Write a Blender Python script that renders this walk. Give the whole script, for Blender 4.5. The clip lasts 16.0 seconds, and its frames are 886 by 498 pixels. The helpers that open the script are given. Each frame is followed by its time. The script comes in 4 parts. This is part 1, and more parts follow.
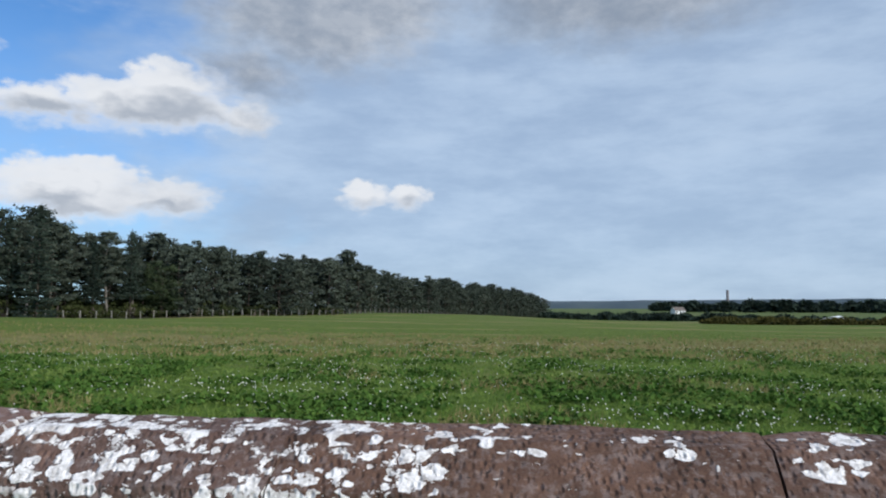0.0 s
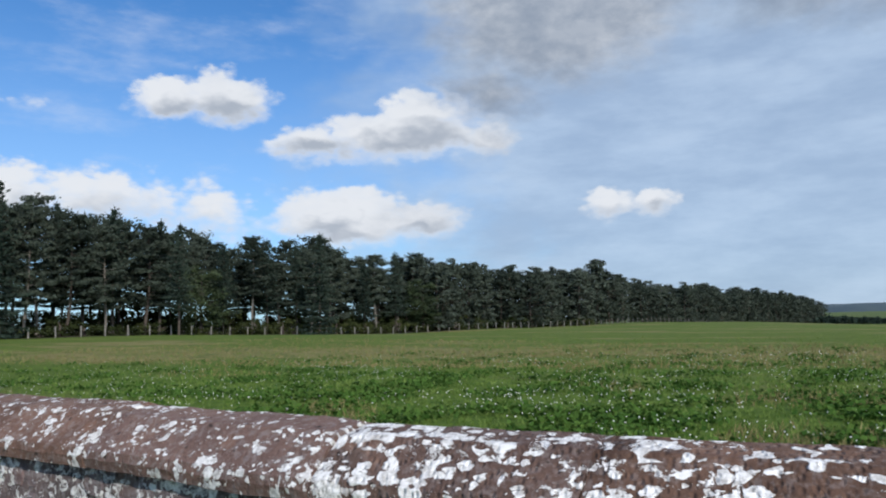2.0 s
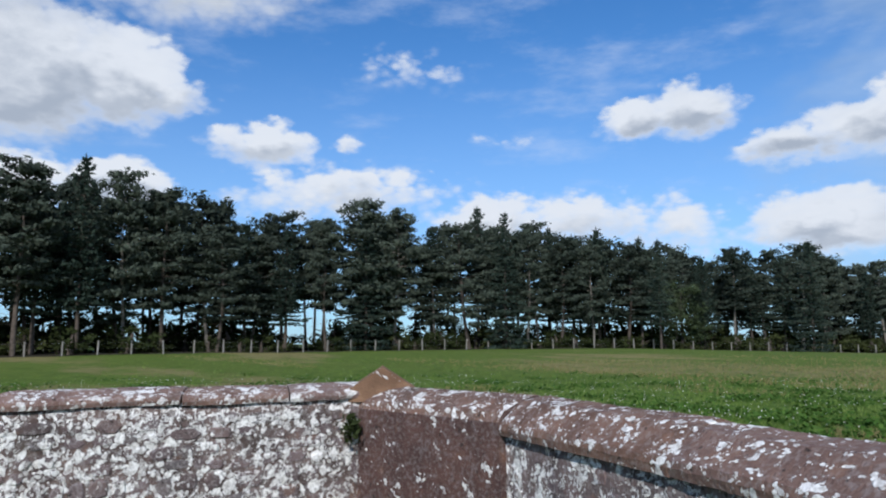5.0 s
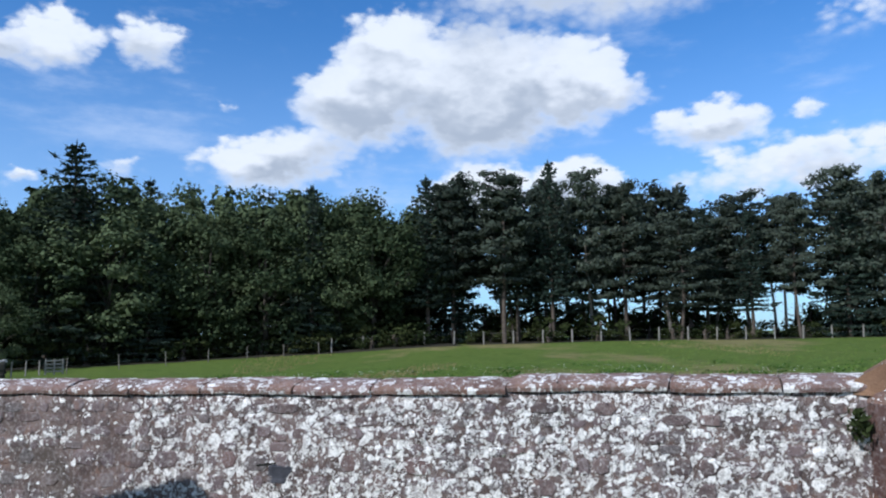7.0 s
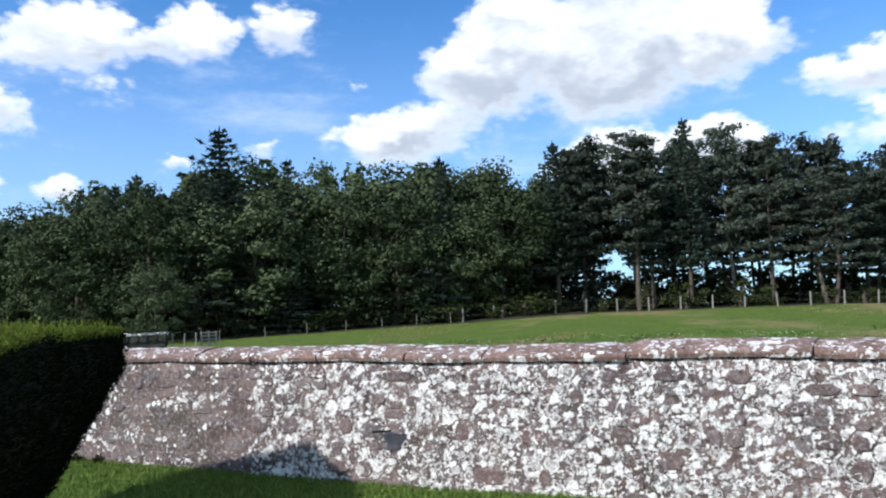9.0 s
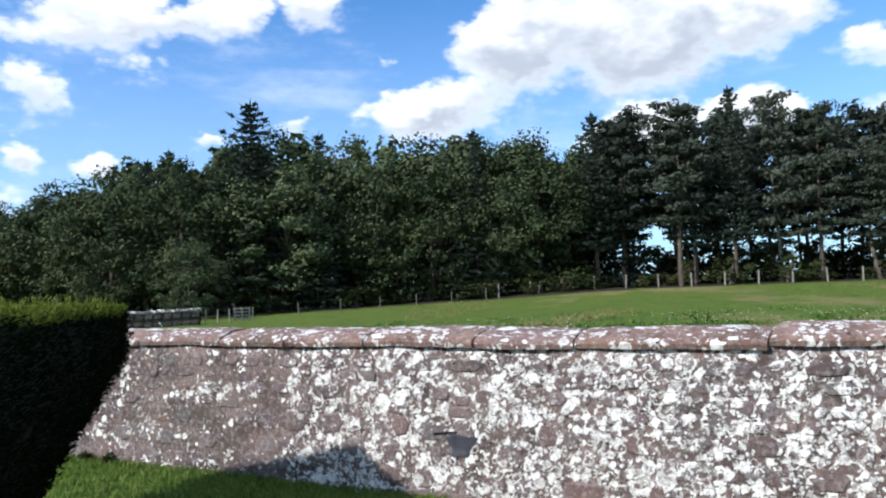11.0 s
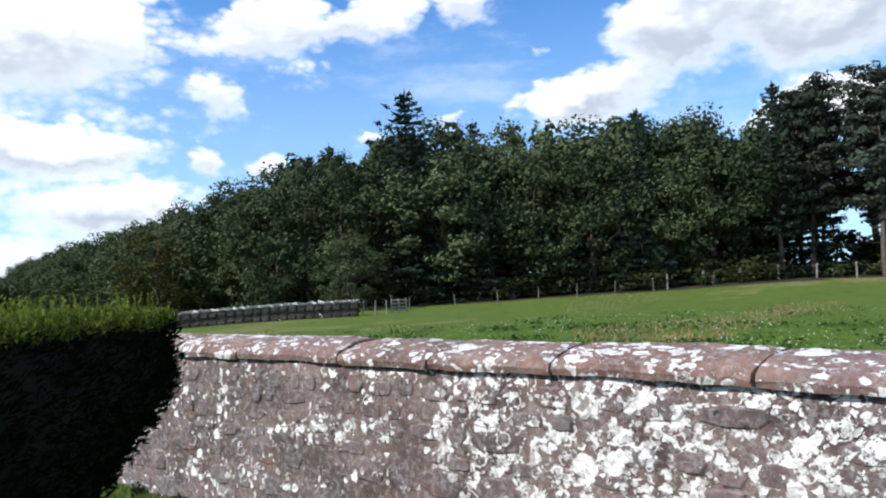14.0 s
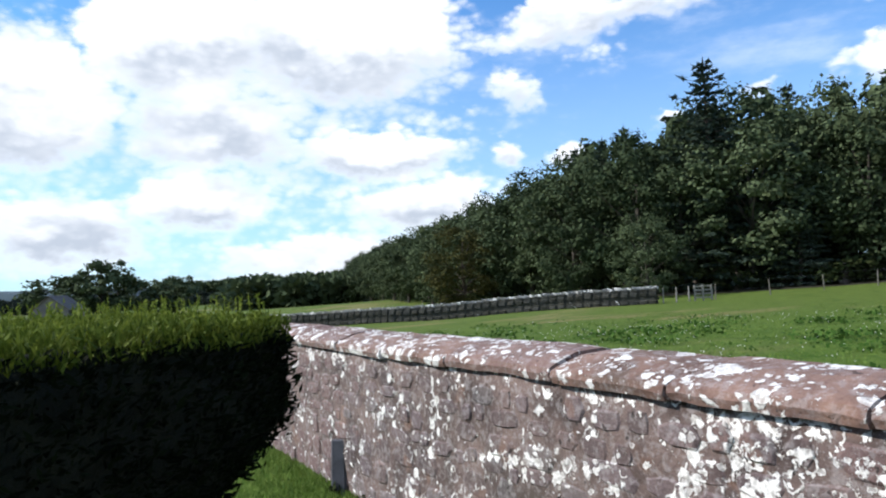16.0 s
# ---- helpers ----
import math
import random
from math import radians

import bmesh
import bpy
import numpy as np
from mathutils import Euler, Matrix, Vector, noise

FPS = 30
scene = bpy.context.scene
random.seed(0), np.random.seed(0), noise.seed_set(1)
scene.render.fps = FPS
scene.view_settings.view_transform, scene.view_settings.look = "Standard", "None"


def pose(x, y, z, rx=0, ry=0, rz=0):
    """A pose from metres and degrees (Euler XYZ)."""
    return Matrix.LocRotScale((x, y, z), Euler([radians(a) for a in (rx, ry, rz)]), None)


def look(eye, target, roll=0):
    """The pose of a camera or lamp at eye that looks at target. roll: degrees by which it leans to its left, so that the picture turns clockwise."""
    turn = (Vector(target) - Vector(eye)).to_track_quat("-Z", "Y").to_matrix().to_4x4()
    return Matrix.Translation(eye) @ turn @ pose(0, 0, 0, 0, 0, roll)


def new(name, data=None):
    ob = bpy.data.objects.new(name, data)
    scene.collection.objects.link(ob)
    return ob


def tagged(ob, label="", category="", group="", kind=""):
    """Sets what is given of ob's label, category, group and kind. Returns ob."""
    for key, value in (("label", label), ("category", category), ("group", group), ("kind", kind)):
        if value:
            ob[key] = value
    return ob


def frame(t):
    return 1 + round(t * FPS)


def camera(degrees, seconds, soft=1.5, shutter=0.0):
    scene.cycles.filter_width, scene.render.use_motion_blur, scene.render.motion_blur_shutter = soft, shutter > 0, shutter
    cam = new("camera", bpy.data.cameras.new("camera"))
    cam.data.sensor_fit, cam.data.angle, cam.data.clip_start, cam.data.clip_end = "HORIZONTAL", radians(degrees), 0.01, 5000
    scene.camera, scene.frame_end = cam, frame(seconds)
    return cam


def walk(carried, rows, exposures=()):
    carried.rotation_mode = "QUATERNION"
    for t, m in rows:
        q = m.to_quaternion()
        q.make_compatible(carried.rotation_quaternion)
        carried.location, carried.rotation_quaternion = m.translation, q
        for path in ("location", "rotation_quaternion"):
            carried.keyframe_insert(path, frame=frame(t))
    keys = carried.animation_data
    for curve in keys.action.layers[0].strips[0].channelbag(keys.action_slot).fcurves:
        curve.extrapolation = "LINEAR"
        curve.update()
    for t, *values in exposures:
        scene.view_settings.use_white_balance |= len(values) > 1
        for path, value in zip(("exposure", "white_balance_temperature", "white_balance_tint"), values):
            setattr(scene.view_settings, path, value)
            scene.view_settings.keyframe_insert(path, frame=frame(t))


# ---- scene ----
cam = camera(62.8, 16.0, soft=2.1)
PATH = [
    (0, (1.097, 0.432, 1.688), (0.993, 2.423, 1.849), 0.2),
    (0.5, (1.051, 0.415, 1.693), (0.784, 2.39, 1.862), -0.2),
    (1, (1.015, 0.397, 1.699), (0.583, 2.342, 1.876), -0.7),
    (1.5, (0.982, 0.39, 1.699), (0.386, 2.29, 1.886), -1.0),
    (2, (0.944, 0.379, 1.704), (0.188, 2.22, 1.902), -1.4),
    (2.5, (0.892, 0.361, 1.705), (-0.017, 2.13, 1.915), -1.7),
    (3, (0.862, 0.319, 1.714), (-0.201, 1.998, 1.935), -2.0),
    (3.2, (0.84, 0.31, 1.711), (-0.282, 1.95, 1.939), -2.1),
    (5.3, (0.524, 0.087, 1.725), (-1.257, 0.961, 1.98), -0.5),
    (5.5, (0.497, 0.125, 1.727), (-1.336, 0.883, 1.981), -0.7),
    (6, (0.531, 0.14, 1.714), (-1.399, 0.602, 1.965), -0.9),
    (6.5, (0.519, 0.08, 1.729), (-1.46, 0.243, 1.969), -1.2),
    (7, (0.588, -0.072, 1.732), (-1.394, -0.199, 1.968), -0.9),
    (7.5, (0.612, -0.157, 1.731), (-1.342, -0.514, 1.964), -0.8),
    (8, (0.573, -0.136, 1.722), (-1.361, -0.593, 1.946), -1.0),
    (8.5, (0.439, -0.034, 1.704), (-1.495, -0.505, 1.904), -1.4),
    (9, (0.261, 0.081, 1.687), (-1.673, -0.403, 1.849), -1.8),
    (9.2, (0.187, 0.105, 1.677), (-1.747, -0.384, 1.825), -2.0),
    (11.3, (-1.195, -0.699, 1.677), (-3.103, -1.291, 1.772), -1.8),
    (11.5, (-1.345, -0.749, 1.676), (-3.247, -1.362, 1.774), -1.9),
    (12, (-1.69, -0.939, 1.654), (-3.579, -1.586, 1.761), -1.7),
    (12.5, (-2.012, -1.076, 1.621), (-3.888, -1.76, 1.734), -2.1),
    (13, (-2.335, -1.244, 1.628), (-4.191, -1.978, 1.75), -2.1),
    (13.5, (-2.643, -1.474, 1.674), (-4.464, -2.293, 1.788), -1.6),
    (14, (-2.979, -1.612, 1.688), (-4.731, -2.573, 1.776), -2.0),
    (14.5, (-3.364, -1.694, 1.693), (-5.006, -2.835, 1.735), -3.3),
    (15, (-3.699, -1.884, 1.682), (-5.21, -3.194, 1.692), -3.9),
    (15.5, (-3.93, -1.991, 1.701), (-5.294, -3.453, 1.728), -3.6),
    (16, (-4.147, -1.97, 1.695), (-5.37, -3.55, 1.782), -3.0),
]
walk(cam, [(t, look(eye, target, roll)) for t, eye, target, roll in PATH],
     exposures=[(0, -0.2, 6150, 10), (3, -0.22, 6050, 10), (5.5, -0.24, 5800, 10), (7, -0.06, 5650, 10), (9, 0.27, 5950, 10), (13, 0.34, 6050, 10), (16, 0.34, 6100, 10)])

# ---- world, sun, exposure ----
SUN_FROM = Vector((0.86, -0.80, 0.83)).normalized()
SUN_EL = math.asin(SUN_FROM.z)
SUN_AZ = math.atan2(SUN_FROM.x, SUN_FROM.y)

# cloud puffs: bearing (left of +y), elevation, half width, half height (degrees), thickness, greyness
NORTH_CLOUDS = [
    (32.1, 13.6, 4.5, 1.6, 0.8, 0.15), (25.3, 14.6, 7.2, 2.4, 1, 0.15), (24.2, 16.3, 3.3, 1.9, 1, 0), (18.3, 14.4, 3.3, 1.6, 0.7, 0.3),
    (43.2, 16.7, 3.5, 1.9, 0.9, 0.05), (39.2, 17.1, 3.9, 2.5, 1, 0.15), (9.2, 9.0, 2.4, 1.7, 0.75, 0.1), (5.8, 8.8, 2.4, 1.4, 0.7, 0.1),
    (30.0, 8.4, 7.0, 2.4, 1, 0.15), (23.8, 7.8, 3.9, 1.9, 0.8, 0.35), (40.8, 8.9, 4.0, 2.2, 0.6, 0.1), (55.3, 9.7, 3.7, 2.0, 0.8, 0.1),
    (12.5, 23.4, 12.0, 6.2, 1, 0.72), (-11.6, 24.0, 16.0, 5.2, 0.9, 0.85), (18.6, 17.6, 6.4, 2.8, 0.6, 0.8), (46.0, 8.6, 15.0, 3.4, 0.5, 0.1),
]
WEST_CLOUDS = [
    (97.2, 20.7, 5.5, 4.7, 1.2, 0.05), (100.5, 17.6, 5.1, 3.6, 1.1, 0.15), (90.6, 18.6, 7.4, 5.6, 1.2, 0.4), (83.4, 19.2, 5.9, 3.9, 1, 0.15),
    (79.3, 18.3, 3.7, 1.7, 0.7, 0.1), (104.1, 14.2, 6.1, 2.5, 0.6, 0.25), (81.6, 26.6, 13.3, 3.9, 0.8, 0.35), (107.5, 13.3, 6.1, 2.5, 0.9, 0),
    (90.4, 10.8, 5.5, 2.7, 1, 0), (82.9, 11.4, 4.6, 2.3, 1, 0), (72.9, 15.2, 4.5, 1.8, 0.85, 0.05), (66.0, 15.7, 1.9, 0.9, 0.5, 0),
    (66.7, 11.7, 11.3, 2.9, 0.55, 0), (54.6, 9.6, 4.2, 2.4, 0.9, 0.05), (47.7, 9.4, 5.6, 2.6, 0.6, 0.05),
]
SOUTH_WEST_CLOUDS = [
    (135.7, 18.0, 3.5, 1.3, 0.6, 0), (130.7, 19.9, 5.0, 2.8, 0.85, 0.05), (122.7, 20.7, 3.7, 2.6, 0.8, 0), (116.3, 21.1, 3.1, 2.4, 0.65, 0),
    (136.1, 14.7, 2.2, 2.4, 0.55, 0), (137.0, 9.7, 1.8, 1.5, 0.75, 0.05), (132.0, 9.2, 1.9, 1.2, 0.8, 0), (129.3, 16.1, 3.6, 1.5, 0.32, 0),
    (124.5, 11.5, 1.3, 0.7, 0.5, 0), (117.9, 12.4, 1.8, 1.0, 0.4, 0), (110.9, 17.7, 0.9, 0.8, 0.35, 0), (61.3, 21.1, 7.1, 2.3, 0.26, 0),
    (53.3, 15.6, 5.2, 1.1, 0.25, 0),
]
SOUTH_CLOUDS = [
    (171.8, 13.5, 7.2, 5.8, 1.1, 0.3), (161.6, 18.4, 8.0, 6.0, 1.1, 0.05), (149.4, 18.5, 10.8, 5.6, 1.1, 0.1), (159.4, 12.0, 9.0, 4.4, 0.9, 0.35),
    (147.0, 9.9, 8.0, 2.2, 1, 0.1), (160.6, 6.7, 6.6, 2.9, 0.95, 0.1), (143.6, 5.8, 7.6, 2.8, 0.9, 0.1), (169.8, 4.6, 7.6, 3.4, 0.9, 0.35),
    (136.5, 9.6, 1.8, 1.6, 0.7, 0), (135.5, 14.1, 2.2, 2.4, 0.55, 0), (133.2, 19.1, 4.2, 2.5, 0.75, 0.05), (125.8, 19.6, 4.4, 1.8, 0.7, 0),
    (150.5, 1.8, 14.5, 2.9, 0.7, 0.05), (110.3, 13.2, 2.6, 1.6, 0.7, 0), (157.0, 11.0, 27.0, 14.0, 0.36, 0.05),
]
CLOUDS = NORTH_CLOUDS + WEST_CLOUDS + SOUTH_WEST_CLOUDS + SOUTH_CLOUDS


def node(tree, kind, inputs=(), **settings):
    """A node with its settings and inputs; an input that is a socket is linked."""
    made = tree.nodes.new(kind)
    for key, value in settings.items():
        if key == "operation":
            made.operation = value
        elif key == "blend_type":
            made.data_type, made.blend_type = "RGBA", value
        elif key == "feature":
            made.feature = value
        elif key == "distribution":
            made.distribution = value
    for key, value in dict(inputs).items() if isinstance(inputs, dict) else enumerate(inputs):
        if value is None:
            continue
        if isinstance(value, bpy.types.NodeSocket):
            tree.links.new(value, made.inputs[key])
        else:
            made.inputs[key].default_value = value
    return made


def calc(tree, operation, *values):
    return node(tree, "ShaderNodeMath", values, operation=operation).outputs[0]


def smooth(tree, value, low, high):
    made = node(tree, "ShaderNodeMapRange", {"Value": value, "From Min": low, "From Max": high})
    made.interpolation_type = "SMOOTHSTEP"
    return made.outputs[0]


def blend(tree, factor, a, b):
    made = node(tree, "ShaderNodeMix", blend_type="MIX")
    for index, value in ((0, factor), (6, a), (7, b)):
        if isinstance(value, bpy.types.NodeSocket):
            tree.links.new(value, made.inputs[index])
        else:
            made.inputs[index].default_value = value if index == 0 else (*value[:3], 1)
    return made.outputs[2]


def noise_of(tree, vector, scale, detail=3.0, rough=0.55, colour=False):
    made = node(tree, "ShaderNodeTexNoise", {"Vector": vector, "Scale": scale, "Detail": detail, "Roughness": rough})
    return made.outputs["Color" if colour else "Fac"]


world = bpy.data.worlds.new("world")
scene.world = world
world.use_nodes = True
wt = world.node_tree
wt.nodes.clear()
sky = wt.nodes.new("ShaderNodeTexSky")
sky.sky_type, sky.sun_disc = "NISHITA", False
sky.sun_elevation, sky.sun_rotation = SUN_EL, SUN_AZ
sky.air_density, sky.dust_density, sky.ozone_density = 1.0, 0.4, 3.0
way = wt.nodes.new("ShaderNodeTexCoord").outputs["Generated"]
axis = node(wt, "ShaderNodeSeparateXYZ", [way]).outputs
bearing = calc(wt, "MULTIPLY", calc(wt, "ARCTAN2", calc(wt, "MULTIPLY", axis[0], -1.0), axis[1]), 57.2958)
height = calc(wt, "MULTIPLY", calc(wt, "ARCSINE", axis[2]), 57.2958)
flat = node(wt, "ShaderNodeCombineXYZ", [bearing, height, 0.0]).outputs[0]
stretched = node(wt, "ShaderNodeVectorMath", [flat, (1.0, 1.7, 1.0)], operation="MULTIPLY").outputs[0]
coarse = noise_of(wt, stretched, 0.16, 3.0, 0.55, True)
fine = noise_of(wt, stretched, 0.55, 5.0, 0.62, True)


def shifted(vector, colours, reach):
    """The vector pushed about by a colour noise."""
    push = node(wt, "ShaderNodeVectorMath", [colours, (0.5, 0.5, 0.5)], operation="SUBTRACT").outputs[0]
    return node(wt, "ShaderNodeVectorMath", [push, reach, vector], operation="MULTIPLY_ADD").outputs[0]


spot = shifted(shifted(flat, coarse, (3.6, 2.4, 0.0)), fine, (2.0, 1.5, 0.0))
# cauliflower heads: rounded cells at two sizes
lumps = node(wt, "ShaderNodeTexVoronoi", {"Vector": shifted(stretched, fine, (1.6, 1.6, 0.0)), "Scale": 0.42}).outputs["Distance"]
knobs = node(wt, "ShaderNodeTexVoronoi", {"Vector": shifted(stretched, fine, (0.8, 0.8, 0.0)), "Scale": 1.15}).outputs["Distance"]
thick, weight, total = 0.0, 0.0001, (0.0, 0.0, 0.0)
for c_az, c_el, c_w, c_h, c_thick, c_grey in CLOUDS:
    off = node(wt, "ShaderNodeVectorMath", [spot, (1 / c_w, 1 / c_h, 0.0), (-c_az / c_w, -c_el / c_h, c_grey * 0.01)], operation="MULTIPLY_ADD").outputs[0]
    far = node(wt, "ShaderNodeVectorMath", [off], operation="LENGTH").outputs["Value"]
    body = calc(wt, "MAXIMUM", calc(wt, "MULTIPLY_ADD", far, -c_thick, 1.2 * c_thick), 0.0)
    thick = calc(wt, "SMOOTH_MAX", thick, body, 0.12)
    weight = calc(wt, "ADD", weight, body)
    spread = node(wt, "ShaderNodeCombineXYZ", [body, body, body]).outputs[0]
    total = node(wt, "ShaderNodeVectorMath", [spread, off, total], operation="MULTIPLY_ADD").outputs[0]
sums = node(wt, "ShaderNodeSeparateXYZ", [total]).outputs
lift = calc(wt, "DIVIDE", sums[1], weight)
dull = calc(wt, "MULTIPLY", calc(wt, "DIVIDE", sums[2], weight), 100.0)
billow = node(wt, "ShaderNodeSeparateXYZ", [fine]).outputs[2]
heads = calc(wt, "MULTIPLY_ADD", calc(wt, "SUBTRACT", 0.45, lumps), 0.34, calc(wt, "MULTIPLY", calc(wt, "SUBTRACT", 0.45, knobs), 0.20))
heads = calc(wt, "MULTIPLY_ADD", calc(wt, "SUBTRACT", billow, 0.5), 0.40, heads)
heads = calc(wt, "MULTIPLY", heads, calc(wt, "SUBTRACT", 1.0, calc(wt, "MULTIPLY", dull, 0.8)))
bulk = calc(wt, "MULTIPLY_ADD", heads, smooth(wt, thick, 0.03, 0.25), calc(wt, "SUBTRACT", thick, 0.08))
# crisp on the upper, sunlit side, soft below
edge = calc(wt, "MULTIPLY", smooth(wt, lift, -0.5, 0.5), calc(wt, "SUBTRACT", 1.0, dull))
cover = blend(wt, edge, node(wt, "ShaderNodeCombineXYZ", [smooth(wt, bulk, 0.0, 0.62)] * 3).outputs[0], node(wt, "ShaderNodeCombineXYZ", [smooth(wt, bulk, 0.04, 0.34)] * 3).outputs[0])
cover = node(wt, "ShaderNodeSeparateXYZ", [cover]).outputs[0]
# white heads and rims, grey in the thick low middle
mood = node(wt, "ShaderNodeSeparateXYZ", [coarse]).outputs[1]
depth_of = smooth(wt, bulk, 0.16, 0.75)
under = smooth(wt, calc(wt, "MULTIPLY_ADD", heads, 0.9, calc(wt, "MULTIPLY_ADD", calc(wt, "SUBTRACT", mood, 0.5), 1.7, calc(wt, "MULTIPLY", lift, 1.3))), 0.34, -0.50)
grey_part = calc(wt, "MULTIPLY", calc(wt, "MULTIPLY", depth_of, under), 0.72)
veil = calc(wt, "MULTIPLY_ADD", calc(wt, "ADD", calc(wt, "SUBTRACT", mood, 0.5), calc(wt, "SUBTRACT", billow, 0.5)), 0.6, calc(wt, "MULTIPLY", dull, 1.12))
grey_part = calc(wt, "MAXIMUM", grey_part, calc(wt, "MULTIPLY", smooth(wt, veil, 0.05, 1.15), smooth(wt, dull, 0.0, 0.3)))
cloud = blend(wt, grey_part, (1.0, 1.0, 1.0), (0.33, 0.39, 0.48))
# a thin pale sheet over the northern sky, and haze towards the horizon
sheet = calc(wt, "MULTIPLY", smooth(wt, calc(wt, "MULTIPLY_ADD", node(wt, "ShaderNodeSeparateXYZ", [coarse]).outputs[0], 26.0, bearing), 50.0, 26.0), smooth(wt, bearing, -160.0, -100.0))
sheet = calc(wt, "MULTIPLY", sheet, 0.84)
wisp = calc(wt, "MULTIPLY", smooth(wt, noise_of(wt, node(wt, "ShaderNodeVectorMath", [flat, (0.6, 1.8, 1.0)], operation="MULTIPLY").outputs[0], 0.12, 6.0, 0.62), 0.50, 0.78), 0.40)
haze = calc(wt, "MULTIPLY", smooth(wt, height, 26.0, 0.0), 0.45)
CLOUD_LIGHT, SKY_LIGHT = 0.95, 0.118
base = node(wt, "ShaderNodeVectorMath", [sky.outputs[0], (SKY_LIGHT * 0.60, SKY_LIGHT * 1.02, SKY_LIGHT * 1.34)], operation="MULTIPLY").outputs[0]
base = blend(wt, haze, base, (0.62, 0.74, 0.92))
base = blend(wt, wisp, base, (0.80, 0.86, 0.97))
grey_sheet = blend(wt, smooth(wt, noise_of(wt, node(wt, "ShaderNodeVectorMath", [flat, (0.7, 2.2, 1.0)], operation="MULTIPLY").outputs[0], 0.10, 6.0, 0.62), 0.34, 0.66), (0.44, 0.55, 0.70), (0.60, 0.72, 0.86))
base = blend(wt, sheet, base, grey_sheet)
lit = node(wt, "ShaderNodeVectorMath", [cloud, (CLOUD_LIGHT, CLOUD_LIGHT, CLOUD_LIGHT)], operation="MULTIPLY").outputs[0]
result = blend(wt, cover, base, lit)
background = node(wt, "ShaderNodeBackground", {"Color": result, "Strength": 1.0})
wt.links.new(background.outputs[0], wt.nodes.new("ShaderNodeOutputWorld").inputs[0])
world.cycles.sampling_method, world.cycles.sample_map_resolution = "MANUAL", 512

sun_data = bpy.data.lights.new("sun", "SUN")
sun_data.energy, sun_data.angle, sun_data.color = 4.7, radians(0.53), (1.0, 0.94, 0.84)
sun = new("sun", sun_data)
sun.matrix_world = look(SUN_FROM * 200, (0, 0, 0))


# ---- materials ----
def material(name, rough=0.8, specular=0.3):
    m = bpy.data.materials.new(name)
    m.use_nodes = True
    t = m.node_tree
    shader = t.nodes["Principled BSDF"]
    shader.inputs["Roughness"].default_value = rough
    shader.inputs["Specular IOR Level"].default_value = specular
    return m, t, shader


def bump(t, shader, value, strength, distance):
    made = node(t, "ShaderNodeBump", {"Height": value, "Strength": strength, "Distance": distance})
    t.links.new(made.outputs[0], shader.inputs["Normal"])


def place_of(t):
    return t.nodes.new("ShaderNodeNewGeometry").outputs["Position"]


def random_of(t):
    return t.nodes.new("ShaderNodeObjectInfo").outputs["Random"]


def island_of(t):
    return t.nodes.new("ShaderNodeNewGeometry").outputs["Random Per Island"]


def discs(t, flat, scale, share, radius, ring):
    """Round crusts of many sizes: share of the cells that bear one, and its radius in cells; ring hollows the middle."""
    cells = node(t, "ShaderNodeTexVoronoi", {"Vector": flat, "Scale": scale})
    cells.voronoi_dimensions = "2D"
    pick = node(t, "ShaderNodeSeparateXYZ", [cells.outputs["Color"]]).outputs
    r = calc(t, "MULTIPLY", calc(t, "MULTIPLY_ADD", pick[1], 0.75, 0.35), radius)
    inside = calc(t, "SUBTRACT", r, cells.outputs["Distance"])
    worn = smooth(t, calc(t, "SUBTRACT", share, pick[0]), 0.0, 0.03)
    full = smooth(t, inside, 0.0, 0.05)
    hole = calc(t, "MULTIPLY", smooth(t, inside, 0.11, 0.17), calc(t, "MULTIPLY", smooth(t, pick[2], 0.35, 0.45), ring))
    return calc(t, "MULTIPLY", worn, calc(t, "SUBTRACT", full, hole))


